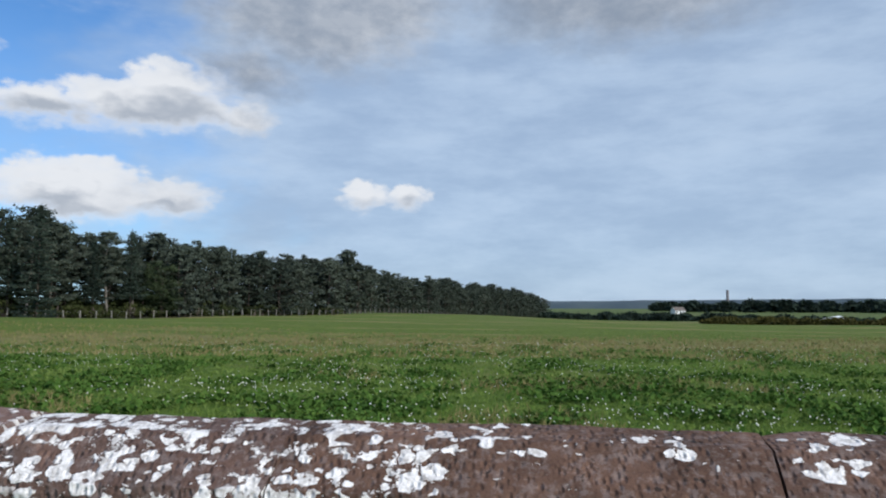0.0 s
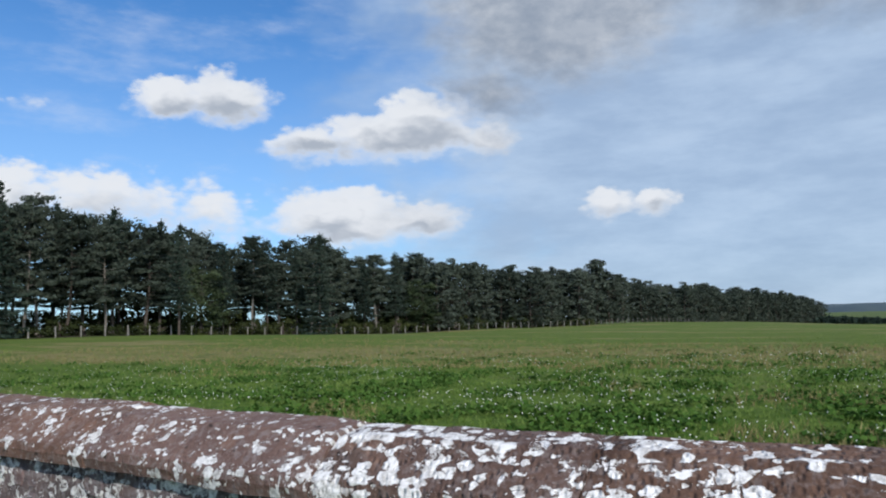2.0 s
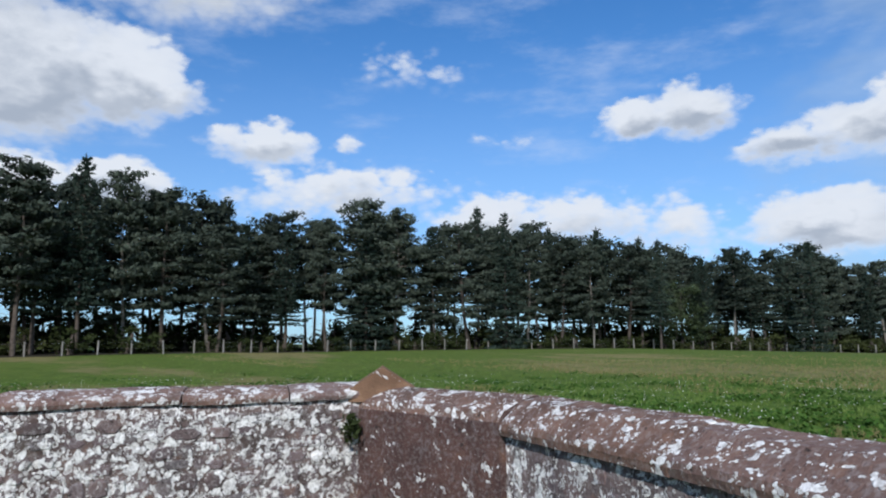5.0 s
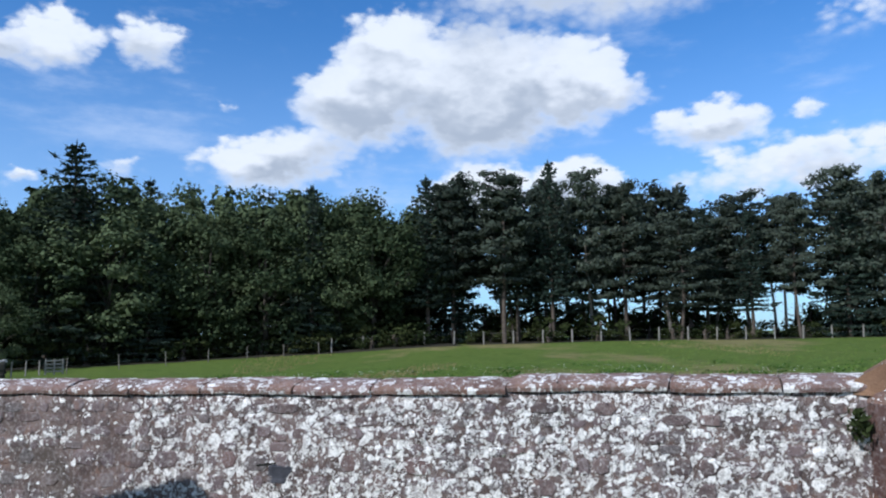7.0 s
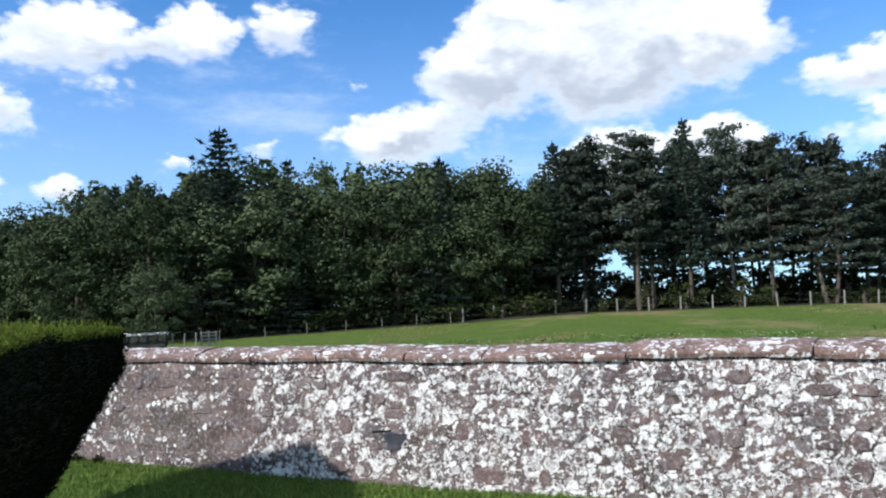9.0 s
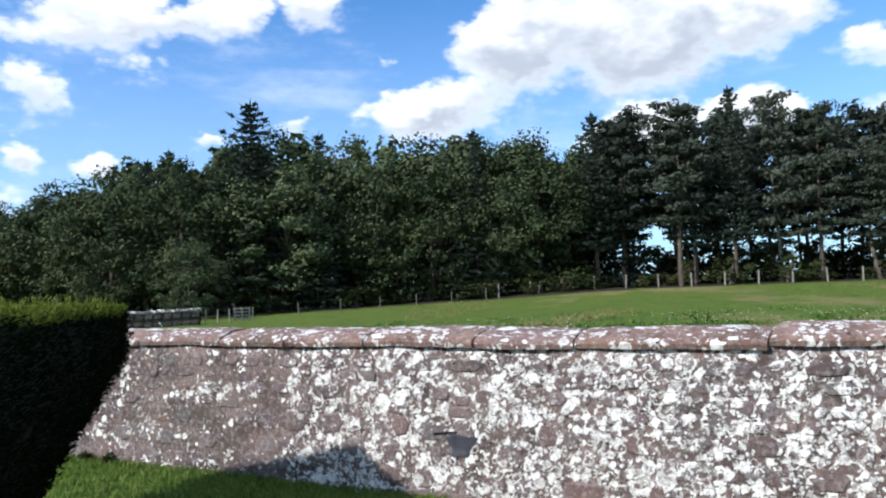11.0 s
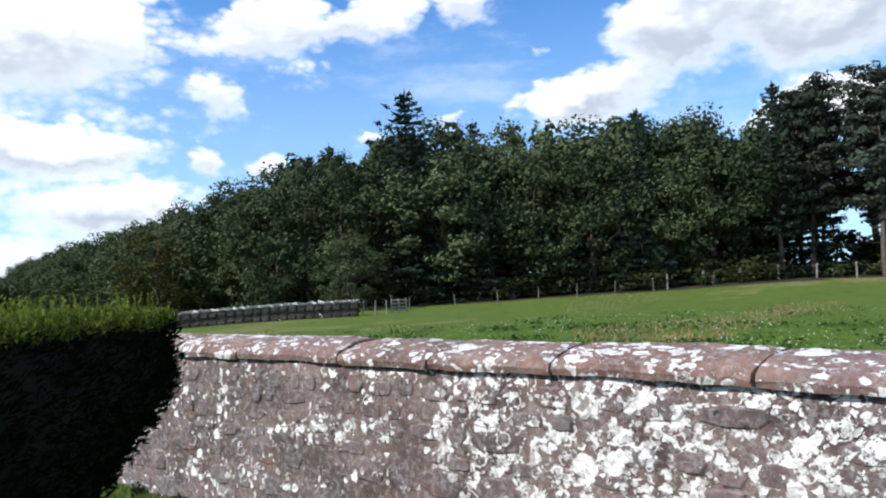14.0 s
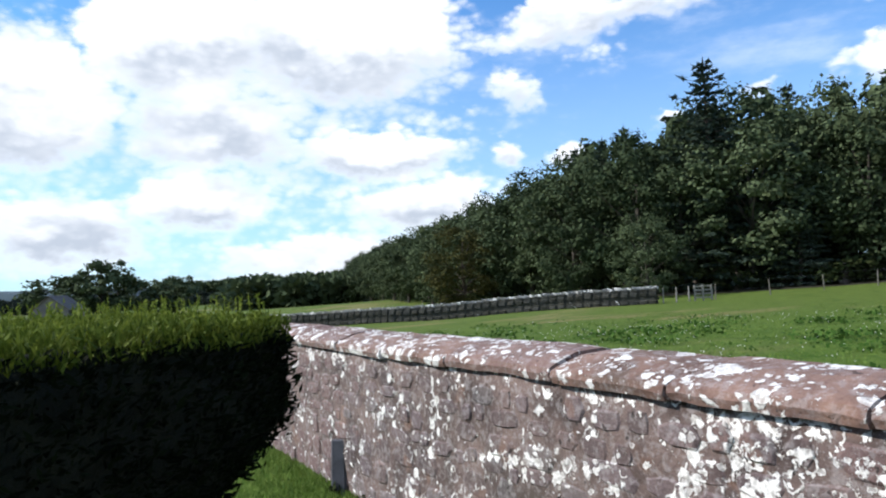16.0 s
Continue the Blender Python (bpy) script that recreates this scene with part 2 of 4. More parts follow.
def lichen_mask(t, where, size, amount, spots, loops, axis_along):
    """White crusts on a face: round ones at three sizes in clusters, and merged ragged patches; amount and spots may be sockets."""
    xyz = node(t, "ShaderNodeSeparateXYZ", [where]).outputs
    over = calc(t, "SUBTRACT", xyz[2], xyz[0]) if axis_along == 1 else calc(t, "ADD", xyz[2], xyz[1])
    flat = node(t, "ShaderNodeCombineXYZ", [xyz[axis_along], over, 0.0]).outputs[0]
    warp = noise_of(t, where, 16.0 / size, 4.0, 0.65, True)
    warp = node(t, "ShaderNodeVectorMath", [warp, (0.5, 0.5, 0.5)], operation="SUBTRACT").outputs[0]
    bent = node(t, "ShaderNodeVectorMath", [warp, (0.085 * size,) * 3, flat], operation="MULTIPLY_ADD").outputs[0]
    bent_more = node(t, "ShaderNodeVectorMath", [warp, (0.15 * size,) * 3, flat], operation="MULTIPLY_ADD").outputs[0]
    cluster = calc(t, "ADD", noise_of(t, flat, 3.4 / size, 3.0, 0.6), amount)
    crowd = smooth(t, cluster, 0.40, 0.60)
    patch = smooth(t, calc(t, "ADD", noise_of(t, bent_more, 10.0 / size, 4.0, 0.64), calc(t, "MULTIPLY", amount, 0.9)), 0.570, 0.600)
    large = discs(t, bent, 5.2 / size, calc(t, "MULTIPLY_ADD", crowd, 0.30, calc(t, "MULTIPLY", spots, 0.6)), 0.46, loops * 0.8)
    medium = discs(t, bent, 10.5 / size, calc(t, "MULTIPLY_ADD", crowd, 0.72, spots), 0.56, loops)
    small = discs(t, bent, 21.0 / size, calc(t, "MULTIPLY_ADD", crowd, 0.60, spots), 0.55, loops * 0.5)
    crust = calc(t, "MAXIMUM", calc(t, "MAXIMUM", patch, large), calc(t, "MAXIMUM", medium, small))
    # hairline cracks and wear through the crusts
    wear = smooth(t, noise_of(t, where, 48.0 / size, 4.0, 0.7), 0.31, 0.39)
    return calc(t, "MULTIPLY", crust, calc(t, "MULTIPLY_ADD", wear, 0.75, 0.25))


def stone_material(name, dark, light, size, amount, spots, along=None, pecks=0.0, loops=0.0, mixed=0.0, film=0.0, axis_along=0):
    """Sandstone under lichen. along: (axis, where it changes, width, change of amount, change of spots)."""
    m, t, shader = material(name, 0.92, 0.2)
    where = place_of(t)
    tone = noise_of(t, where, 3.2, 4.0, 0.6)
    grain = noise_of(t, where, 85.0, 3.0, 0.7)
    colour = blend(t, smooth(t, tone, 0.3, 0.72), dark, light)
    tint = random_of(t)
    colour = blend(t, calc(t, "MULTIPLY", tint, 0.55), colour, (light[0] * 0.82, light[1] * 0.92, light[2] * 1.12))
    if mixed:
        colour = blend(t, calc(t, "MULTIPLY", smooth(t, tint, 0.92, 0.94), mixed), colour, (0.17, 0.085, 0.062))
        colour = blend(t, calc(t, "MULTIPLY", smooth(t, tint, 0.22, 0.18), mixed), colour, (0.16, 0.16, 0.165))
        colour = blend(t, calc(t, "MULTIPLY", smooth(t, calc(t, "ABSOLUTE", calc(t, "SUBTRACT", tint, 0.5)), 0.06, 0.04), mixed), colour, (0.055, 0.042, 0.038))
    colour = blend(t, calc(t, "MULTIPLY", smooth(t, grain, 0.45, 0.75), 0.45), colour, (dark[0] * 0.55, dark[1] * 0.5, dark[2] * 0.5))
    damp = smooth(t, noise_of(t, where, 1.3, 5.0, 0.65), 0.56, 0.75)
    colour = blend(t, calc(t, "MULTIPLY", damp, 0.5), colour, (0.07, 0.062, 0.05))
    if along:
        axis_of = node(t, "ShaderNodeSeparateXYZ", [where]).outputs[along[0]]
        wobble = calc(t, "MULTIPLY_ADD", noise_of(t, where, 2.5, 3.0), along[2] * 3, axis_of)
        part_of = smooth(t, wobble, along[1] + along[2], along[1] + 2 * along[2])
        amount = calc(t, "MULTIPLY_ADD", part_of, along[3], amount)
        spots = calc(t, "MULTIPLY_ADD", part_of, along[4], spots)
    if mixed:
        # some stones stay bare
        amount = calc(t, "MULTIPLY_ADD", smooth(t, calc(t, "FRACT", calc(t, "MULTIPLY", tint, 7.3)), 0.70, 0.74), -0.16, amount)
    if film:
        # thin grey lichen film and dark pits between the crusts
        skin = smooth(t, noise_of(t, where, 26.0, 5.0, 0.72), 0.47, 0.62)
        colour = blend(t, calc(t, "MULTIPLY", skin, film), colour, (0.43, 0.40, 0.395))
        ochre = smooth(t, noise_of(t, where, 3.7, 3.0, 0.6), 0.60, 0.70)
        colour = blend(t, calc(t, "MULTIPLY", ochre, 0.35), colour, (0.27, 0.15, 0.10))
        pits = smooth(t, noise_of(t, where, 19.0, 3.0, 0.6), 0.36, 0.30)
        colour = blend(t, calc(t, "MULTIPLY", pits, 0.8), colour, (0.022, 0.018, 0.016))
    crust = lichen_mask(t, where, size, amount, spots, loops, axis_along)
    mottled = noise_of(t, where, 30.0, 4.0, 0.7)
    pale = blend(t, smooth(t, mottled, 0.32, 0.60), (0.46, 0.43, 0.40), (0.86, 0.83, 0.80))
    colour = blend(t, crust, colour, pale)
    t.links.new(colour, shader.inputs["Base Color"])
    relief = calc(t, "MULTIPLY_ADD", crust, 0.5, calc(t, "MULTIPLY", grain, 0.35))
    relief = calc(t, "MULTIPLY_ADD", noise_of(t, where, 22.0, 4.0, 0.65), 0.9, relief)
    if pecks:
        squeezed = node(t, "ShaderNodeVectorMath", [where, (1.0, 0.62, 0.62)], operation="MULTIPLY").outputs[0]
        dents = node(t, "ShaderNodeTexVoronoi", {"Vector": squeezed, "Scale": 42.0})
        relief = calc(t, "MULTIPLY_ADD", smooth(t, dents.outputs["Distance"], 0.0, 0.55), pecks, relief)
    bump(t, shader, relief, 0.85, 0.012)
    return m


def leaf_material(name, dark, light, spread=0.5, glow=0.22, rough=0.62):
    """Leaves: two greens by leaf and by plant, some light passing through."""
    m, t, shader = material(name, rough + 0.2, 0.06)
    mix = calc(t, "ADD", calc(t, "MULTIPLY", island_of(t), 1 - spread), calc(t, "MULTIPLY", random_of(t), spread))
    big = noise_of(t, place_of(t), 0.5, 2.0)
    mix = calc(t, "MULTIPLY_ADD", calc(t, "SUBTRACT", big, 0.5), 0.8, mix)
    colour = blend(t, mix, dark, light)
    t.links.new(colour, shader.inputs["Base Color"])
    through_leaf = node(t, "ShaderNodeBsdfTranslucent", {"Color": colour})
    both = node(t, "ShaderNodeMixShader", {0: glow, 1: shader.outputs[0], 2: through_leaf.outputs[0]})
    t.links.new(both.outputs[0], t.nodes["Material Output"].inputs[0])
    return m


def plain_material(name, dark, light, scale=6.0, rough=0.85, relief=0.006):
    m, t, shader = material(name, rough, 0.25)
    where = place_of(t)
    n = noise_of(t, where, scale, 5.0, 0.62)
    colour = blend(t, smooth(t, n, 0.3, 0.7), dark, light)
    colour = blend(t, calc(t, "MULTIPLY", random_of(t), 0.3), colour, light)
    t.links.new(colour, shader.inputs["Base Color"])
    bump(t, shader, noise_of(t, where, scale * 5, 4.0, 0.6), 0.7, relief)
    return m


def ground_material():
    m, t, shader = material("meadow", 0.95, 0.1)
    where = place_of(t)
    wide = noise_of(t, node(t, "ShaderNodeVectorMath", [where, (0.45, 1.0, 1.0)], operation="MULTIPLY").outputs[0], 0.09, 5.0, 0.6)
    small = noise_of(t, where, 2.2, 5.0, 0.7)
    tiny = noise_of(t, where, 19.0, 4.0, 0.7)
    green = blend(t, smooth(t, small, 0.32, 0.68), (0.046, 0.098, 0.010), (0.100, 0.165, 0.024))
    green = blend(t, smooth(t, tiny, 0.4, 0.72), green, (0.125, 0.160, 0.034))
    green = blend(t, calc(t, "MULTIPLY", smooth(t, calc(t, "SQRT", calc(t, "ADD", calc(t, "MULTIPLY", node(t, "ShaderNodeSeparateXYZ", [where]).outputs[0], node(t, "ShaderNodeSeparateXYZ", [where]).outputs[0]), calc(t, "MULTIPLY", node(t, "ShaderNodeSeparateXYZ", [where]).outputs[1], node(t, "ShaderNodeSeparateXYZ", [where]).outputs[1]))), 15.0, 45.0), 0.25), green, (0.150, 0.150, 0.045))
    straw = blend(t, small, (0.17, 0.150, 0.060), (0.26, 0.215, 0.095))
    parts = node(t, "ShaderNodeSeparateXYZ", [where]).outputs
    dist = calc(t, "SQRT", calc(t, "ADD", calc(t, "MULTIPLY", parts[0], parts[0]), calc(t, "MULTIPLY", parts[1], parts[1])))
    dry = calc(t, "MULTIPLY", smooth(t, wide, 0.52, 0.62), smooth(t, dist, 10.0, 26.0))
    # a long streak of seeding grass across the meadow
    off_band = calc(t, "ABSOLUTE", calc(t, "SUBTRACT", calc(t, "MULTIPLY_ADD", wide, 26.0, parts[1]), 46.0))
    band = calc(t, "MULTIPLY", smooth(t, off_band, 7.0, 1.0), smooth(t, parts[0], -46.0, -20.0))
    dry = calc(t, "MAXIMUM", dry, calc(t, "MULTIPLY", band, smooth(t, small, 0.25, 0.6)))
    colour = blend(t, calc(t, "MULTIPLY", dry, 0.9), green, straw)
    dark_clumps = smooth(t, noise_of(t, where, 0.9, 4.0, 0.65), 0.52, 0.66)
    colour = blend(t, calc(t, "MULTIPLY", dark_clumps, 0.45), colour, (0.034, 0.078, 0.010))
    # distance fade put into the colour: one duller green further from the origin
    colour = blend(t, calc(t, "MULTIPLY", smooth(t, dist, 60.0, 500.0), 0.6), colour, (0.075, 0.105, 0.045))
    t.links.new(colour, shader.inputs["Base Color"])
    bump(t, shader, calc(t, "ADD", small, calc(t, "MULTIPLY", tiny, 0.5)), 0.8, 0.12)
    return m


M_GROUND = ground_material()
M_COPE_A = stone_material("sandstone_cope", (0.064, 0.036, 0.025), (0.155, 0.088, 0.061), 1.1, 0.01, 0.0, (0, 0.95, 0.15, -0.125, 0.0), 0.8, 0.15, 0.0, 0.16)
M_COPE_STREAKED = stone_material("sandstone_cope_streaked", (0.095, 0.052, 0.036), (0.22, 0.128, 0.092), 0.70, -0.05, 0.0, None, 0.3, 0.2, 0.0, 0.22)
M_COPE_B = stone_material("sandstone_cope_lichened", (0.12, 0.068, 0.051), (0.27, 0.165, 0.127), 0.90, -0.04, 0.04, None, 0.0, 0.4, 0.0, 0.32, 1)
M_PIER = stone_material("sandstone_ashlar", (0.040, 0.022, 0.018), (0.125, 0.064, 0.047), 0.6, -0.12, -0.10, None, 0.5, 0.3, 0.0, 0.20)
M_CAP = stone_material("sandstone_cap", (0.15, 0.085, 0.050), (0.30, 0.175, 0.105), 0.6, -0.12, -0.05, None, 0.3, 0.2)
M_RUBBLE = stone_material("rubble_stone", (0.075, 0.052, 0.048), (0.210, 0.148, 0.132), 0.80, -0.085, 0.055, (1, -3.62, 0.10, 0.118, 0.0), 0.0, 1.0, 0.35, 0.35, 1)
M_RUBBLE_NORTH = stone_material("north_rubble_stone", (0.075, 0.052, 0.048), (0.210, 0.148, 0.132), 0.80, 0.0, 0.04, None, 0.0, 1.0, 0.35, 0.35)
M_MORTAR = stone_material("lime_mortar", (0.070, 0.050, 0.045), (0.200, 0.142, 0.125), 0.80, -0.085, 0.055, (1, -3.62, 0.10, 0.118, 0.0), 0.0, 1.0, 0.0, 0.35, 1)
M_MORTAR_NORTH = stone_material("north_lime_mortar", (0.070, 0.050, 0.045), (0.200, 0.142, 0.125), 0.80, 0.0, 0.04, None, 0.0, 1.0, 0.0, 0.35)
# body stones' dark colour holds part of the shade on the wall's face
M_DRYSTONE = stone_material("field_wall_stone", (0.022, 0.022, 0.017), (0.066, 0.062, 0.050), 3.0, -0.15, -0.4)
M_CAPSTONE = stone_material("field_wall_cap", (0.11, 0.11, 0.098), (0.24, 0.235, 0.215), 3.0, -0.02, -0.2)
M_PINE = leaf_material("pine_needles", (0.020, 0.028, 0.021), (0.082, 0.098, 0.073), 0.6, 0.05)
M_SPRUCE = leaf_material("spruce_needles", (0.016, 0.027, 0.021), (0.055, 0.076, 0.056), 0.5, 0.06)
M_BROAD = leaf_material("sycamore_leaves", (0.016, 0.027, 0.012), (0.100, 0.126, 0.062), 0.5, 0.06)
M_OLIVE = leaf_material("bronze_leaves", (0.036, 0.038, 0.012), (0.090, 0.080, 0.024), 0.4, 0.14)
M_SHRUB = leaf_material("bramble_leaves", (0.018, 0.028, 0.010), (0.064, 0.074, 0.026), 0.7, 0.14)
# hedge side leaves: the shade on that side is put into their colour
M_YEW_SHADED = leaf_material("shaded_yew_leaves", (0.003, 0.005, 0.002), (0.009, 0.014, 0.004), 0.1, 0.05, 0.55)
# hedge top leaves: fresh yellow-green, brightened for the sun on them
M_YEW_LIT = leaf_material("lit_yew_leaves", (0.045, 0.070, 0.008), (0.170, 0.205, 0.030), 0.1, 0.25, 0.4)
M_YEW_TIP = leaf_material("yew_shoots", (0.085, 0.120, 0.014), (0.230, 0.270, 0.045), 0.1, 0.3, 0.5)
# near-black colour stands for shade inside the hedge and in the wall gap
M_SHADE_DARK = plain_material("shade_dark", (0.006, 0.008, 0.004), (0.014, 0.016, 0.008), 12.0, 0.9, 0.02)
M_GRASS = leaf_material("grass_blades", (0.095, 0.160, 0.026), (0.205, 0.275, 0.075), 0.1, 0.3)
M_CLOVER = leaf_material("clover_leaves", (0.030, 0.075, 0.012), (0.085, 0.150, 0.030), 0.1, 0.15)
M_STRAW = leaf_material("dry_grass", (0.17, 0.15, 0.06), (0.34, 0.28, 0.13), 0.1, 0.25)
# litter and soil colour, with the shade under the trees painted in
M_LITTER_SHADE = plain_material("shaded_leaf_litter", (0.016, 0.014, 0.009), (0.050, 0.044, 0.026), 1.6, 0.95, 0.05)
M_BARK = plain_material("pine_bark", (0.040, 0.032, 0.026), (0.11, 0.088, 0.072), 3.0, 0.95, 0.03)
M_BARK_PALE = plain_material("pale_bark", (0.10, 0.09, 0.075), (0.22, 0.195, 0.165), 3.0, 0.95, 0.03)
# broadleaf bark: a darker copy with the wood's shade in its colour
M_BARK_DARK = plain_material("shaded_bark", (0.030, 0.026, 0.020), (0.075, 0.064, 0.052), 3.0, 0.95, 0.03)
M_POST = plain_material("weathered_timber", (0.14, 0.13, 0.115), (0.30, 0.28, 0.25), 5.0, 0.9, 0.01)
M_WIRE = plain_material("galvanised_wire", (0.25, 0.26, 0.27), (0.4, 0.41, 0.42), 5.0, 0.5, 0.001)
M_PETAL = plain_material("clover_petals", (0.62, 0.60, 0.55), (0.82, 0.80, 0.76), 20.0, 0.8, 0.001)
M_SLATE = plain_material("dark_slate", (0.035, 0.035, 0.045), (0.085, 0.085, 0.10), 8.0, 0.7, 0.006)
# blue of the distance haze is mixed into the hillside colour
M_HILL = plain_material("far_hillside", (0.040, 0.062, 0.085), (0.070, 0.095, 0.105), 0.006, 1.0, 0.1)
M_WHITE = plain_material("white_render", (0.60, 0.60, 0.58), (0.78, 0.77, 0.75), 0.8, 0.8, 0.004)
M_ROOF = plain_material("brown_roof", (0.10, 0.085, 0.075), (0.18, 0.15, 0.13), 1.0, 0.8, 0.01)
M_BRICK = plain_material("chimney_brick", (0.13, 0.12, 0.12), (0.21, 0.19, 0.19), 0.6, 0.9, 0.02)
M_GLASS = plain_material("dark_window", (0.03, 0.035, 0.04), (0.06, 0.065, 0.07), 2.0, 0.2, 0.001)
M_SHED = plain_material("metal_sheet", (0.62, 0.64, 0.66), (0.74, 0.75, 0.77), 0.3, 0.5, 0.004)


# ---- mesh helpers ----
def mesh_of(name, verts, faces, mat=None, soft=False):
    me = bpy.data.meshes.new(name)
    me.from_pydata([tuple(map(float, v)) for v in verts], [], [tuple(map(int, f)) for f in faces])
    if soft:
        me.shade_smooth()
    if mat:
        me.materials.append(mat)
    return me


def part(name, me, parent, label=""):
    ob = new(name, me)
    ob.parent = parent
    if label:
        tagged(ob, label)
    return ob


def bm_mesh(name, bm, mat, soft=False):
    me = bpy.data.meshes.new(name)
    bm.to_mesh(me)
    bm.free()
    if soft:
        me.shade_smooth()
    me.materials.append(mat)
    return me


def box_mesh(name, size, mat, bevel=0.01, jitter=0.0, rng=None):
    bm = bmesh.new()
    bmesh.ops.create_cube(bm, size=1.0)
    bmesh.ops.scale(bm, vec=size, verts=bm.verts)
    if bevel:
        bmesh.ops.bevel(bm, geom=bm.edges[:], offset=bevel, segments=1, affect="EDGES")
    if jitter and rng:
        for v in bm.verts:
            v.co += Vector([rng.uniform(-jitter, jitter) for _ in range(3)])
    return bm_mesh(name, bm, mat)


def tube(points, radii, sides=6):
    """Verts and faces of a tapered tube along points."""
    verts, faces = [], []
    for k, (p, r) in enumerate(zip(points, radii)):
        ahead = Vector(points[min(k + 1, len(points) - 1)]) - Vector(points[max(k - 1, 0)])
        turn = ahead.to_track_quat("Z", "Y")
        for s in range(sides):
            a = 2 * math.pi * s / sides
            verts.append(Vector(p) + turn @ Vector((r * math.cos(a), r * math.sin(a), 0)))
        if k:
            for s in range(sides):
                a, b = (k - 1) * sides + s, (k - 1) * sides + (s + 1) % sides
                faces.append((a, b, b + sides, a + sides))
    return verts, faces


def join(parts):
    verts, faces = [], []
    for v, f in parts:
        n = len(verts)
        verts.extend(v)
        faces.extend(tuple(i + n for i in q) for q in f)
    return verts, faces


def blades(rng, centres, ways, long, wide):
    """One pointed four-cornered leaf at each centre along its way (numpy arrays)."""
    n = len(centres)
    ways = ways / np.maximum(np.linalg.norm(ways, axis=1, keepdims=True), 1e-6)
    side = np.cross(ways, rng.normal(size=(n, 3)))
    side /= np.maximum(np.linalg.norm(side, axis=1, keepdims=True), 1e-6)
    scale = rng.uniform(0.65, 1.35, (n, 1))
    a, b = ways * long * scale, side * wide * scale * 0.5
    verts = np.stack([centres - a * 0.4, centres + b, centres + a * 0.6, centres - b], 1).reshape(-1, 3)
    faces = np.arange(n * 4).reshape(-1, 4)
    return verts, faces


def leaves(rng, centres, normals, long, wide, tilt=0.45):
    """Four-cornered leaves that lie across the given normals, each tilted a little."""
    n = len(centres)
    up = normals / np.maximum(np.linalg.norm(normals, axis=1, keepdims=True), 1e-6) + rng.normal(0, tilt, (n, 3))
    way = np.cross(up, rng.normal(size=(n, 3)))
    way /= np.maximum(np.linalg.norm(way, axis=1, keepdims=True), 1e-6)
    side = np.cross(up, way)
    side /= np.maximum(np.linalg.norm(side, axis=1, keepdims=True), 1e-6)
    scale = rng.uniform(0.6, 1.4, (n, 1))
    a, b = way * long * scale, side * wide * scale * 0.5
    verts = np.stack([centres - a * 0.5, centres + b, centres + a * 0.5, centres - b], 1).reshape(-1, 3)
    return verts, np.arange(n * 4).reshape(-1, 4)


# ---- the ground ----
LAND = [
    (-9, 1, 0.25), (-8, -7, 0.10), (-18, 0, 0.35), (0, 9, 0.12), (12, 8, 0.05), (-62, -6, 1.05), (-64, 12, 1.08), (-66, 36, 0.98),
    (-60, 62, 0.95), (-58, 78, 0.5), (-46, 100, 0.0), (-30, 162, 0.1), (35, 328, -4.2), (47, 111, -1.1), (75, 185, -2.6), (-55, -17.8, 0.40), (-49, -22.5, 0.02),
    (-43.2, -27, -0.32), (-40.5, -28.6, -0.45), (-32, -43.5, -1.0), (-28.4, -51.3, -1.25), (-50, -64, -2.1), (-46, -87, -3.3), (-75, -189, -3.8), (0, -50, -0.6),
    (40, -10, -0.3), (150, 300, -5.5), (90, 60, -1.0), (-110, 20, 1.6), (-100, -60, 0.5),
]


def front_b(y):
    """x of the inner face of the west wall."""
    return -6.05 + (0.128 if y < 0 else 0.09) * y


A_LINE = [(-5.72, 3.04), (-4.0, 3.38), (-2.2, 3.10), (-0.7, 2.80), (0.96, 2.68), (2.4, 2.53), (9.0, 1.85)]


def front_a(x):
    """y of the inner face of the north wall's cope."""
    pts = A_LINE
    for (xa, ya), (xb, yb) in zip(pts, pts[1:]):
        if x <= xb or (xb, yb) == pts[-1]:
            return ya + (yb - ya) * (x - xa) / (xb - xa)


LAND_P = np.array(LAND)


def land(x, y):
    d2 = (LAND_P[:, 0] - x) ** 2 + (LAND_P[:, 1] - y) ** 2
    w = 1.0 / (d2 + 60.0) ** 1.6
    h = float((w * LAND_P[:, 2]).sum() / w.sum())
    inside = min(1.0, max(0.0, (x - front_b(y) + 0.35) / 0.15)) * min(1.0, max(0.0, (front_a(x) + 0.35 - y) / 0.15))
    if inside > 0 and x < 30 and y > -40:
        lawn = 0.02 + 0.014 * max(0.0, -y - 2.0)
        h += (lawn - h) * inside
    r = math.hypot(x, y)
    rough_h = 0.05 * noise.noise((x * 0.2, y * 0.2, 0.0)) * min(1.0, r / 15) + 0.25 * noise.noise((x * 0.03, y * 0.03, 5.0)) * min(1.0, max(0.0, r - 20) / 60)
    return h + rough_h


def graded(limit):
    steps = list(np.arange(0, 9.01, 0.15))
    while steps[-1] < limit:
        steps.append(steps[-1] + max(0.15, 0.055 * steps[-1] - 0.3))
    return steps


half = graded(4400)
lines = np.array(sorted({round(-s, 3) for s in half} | {round(s, 3) for s in half}))
gx, gy = lines - 2.0, lines + 0.5
verts = [(x, y, land(x, y)) for y in gy for x in gx]
n = len(lines)
faces = [(j * n + i, j * n + i + 1, (j + 1) * n + i + 1, (j + 1) * n + i) for j in range(n - 1) for i in range(n - 1)]
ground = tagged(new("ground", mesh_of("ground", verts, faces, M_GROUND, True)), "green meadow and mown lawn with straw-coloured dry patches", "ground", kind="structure")


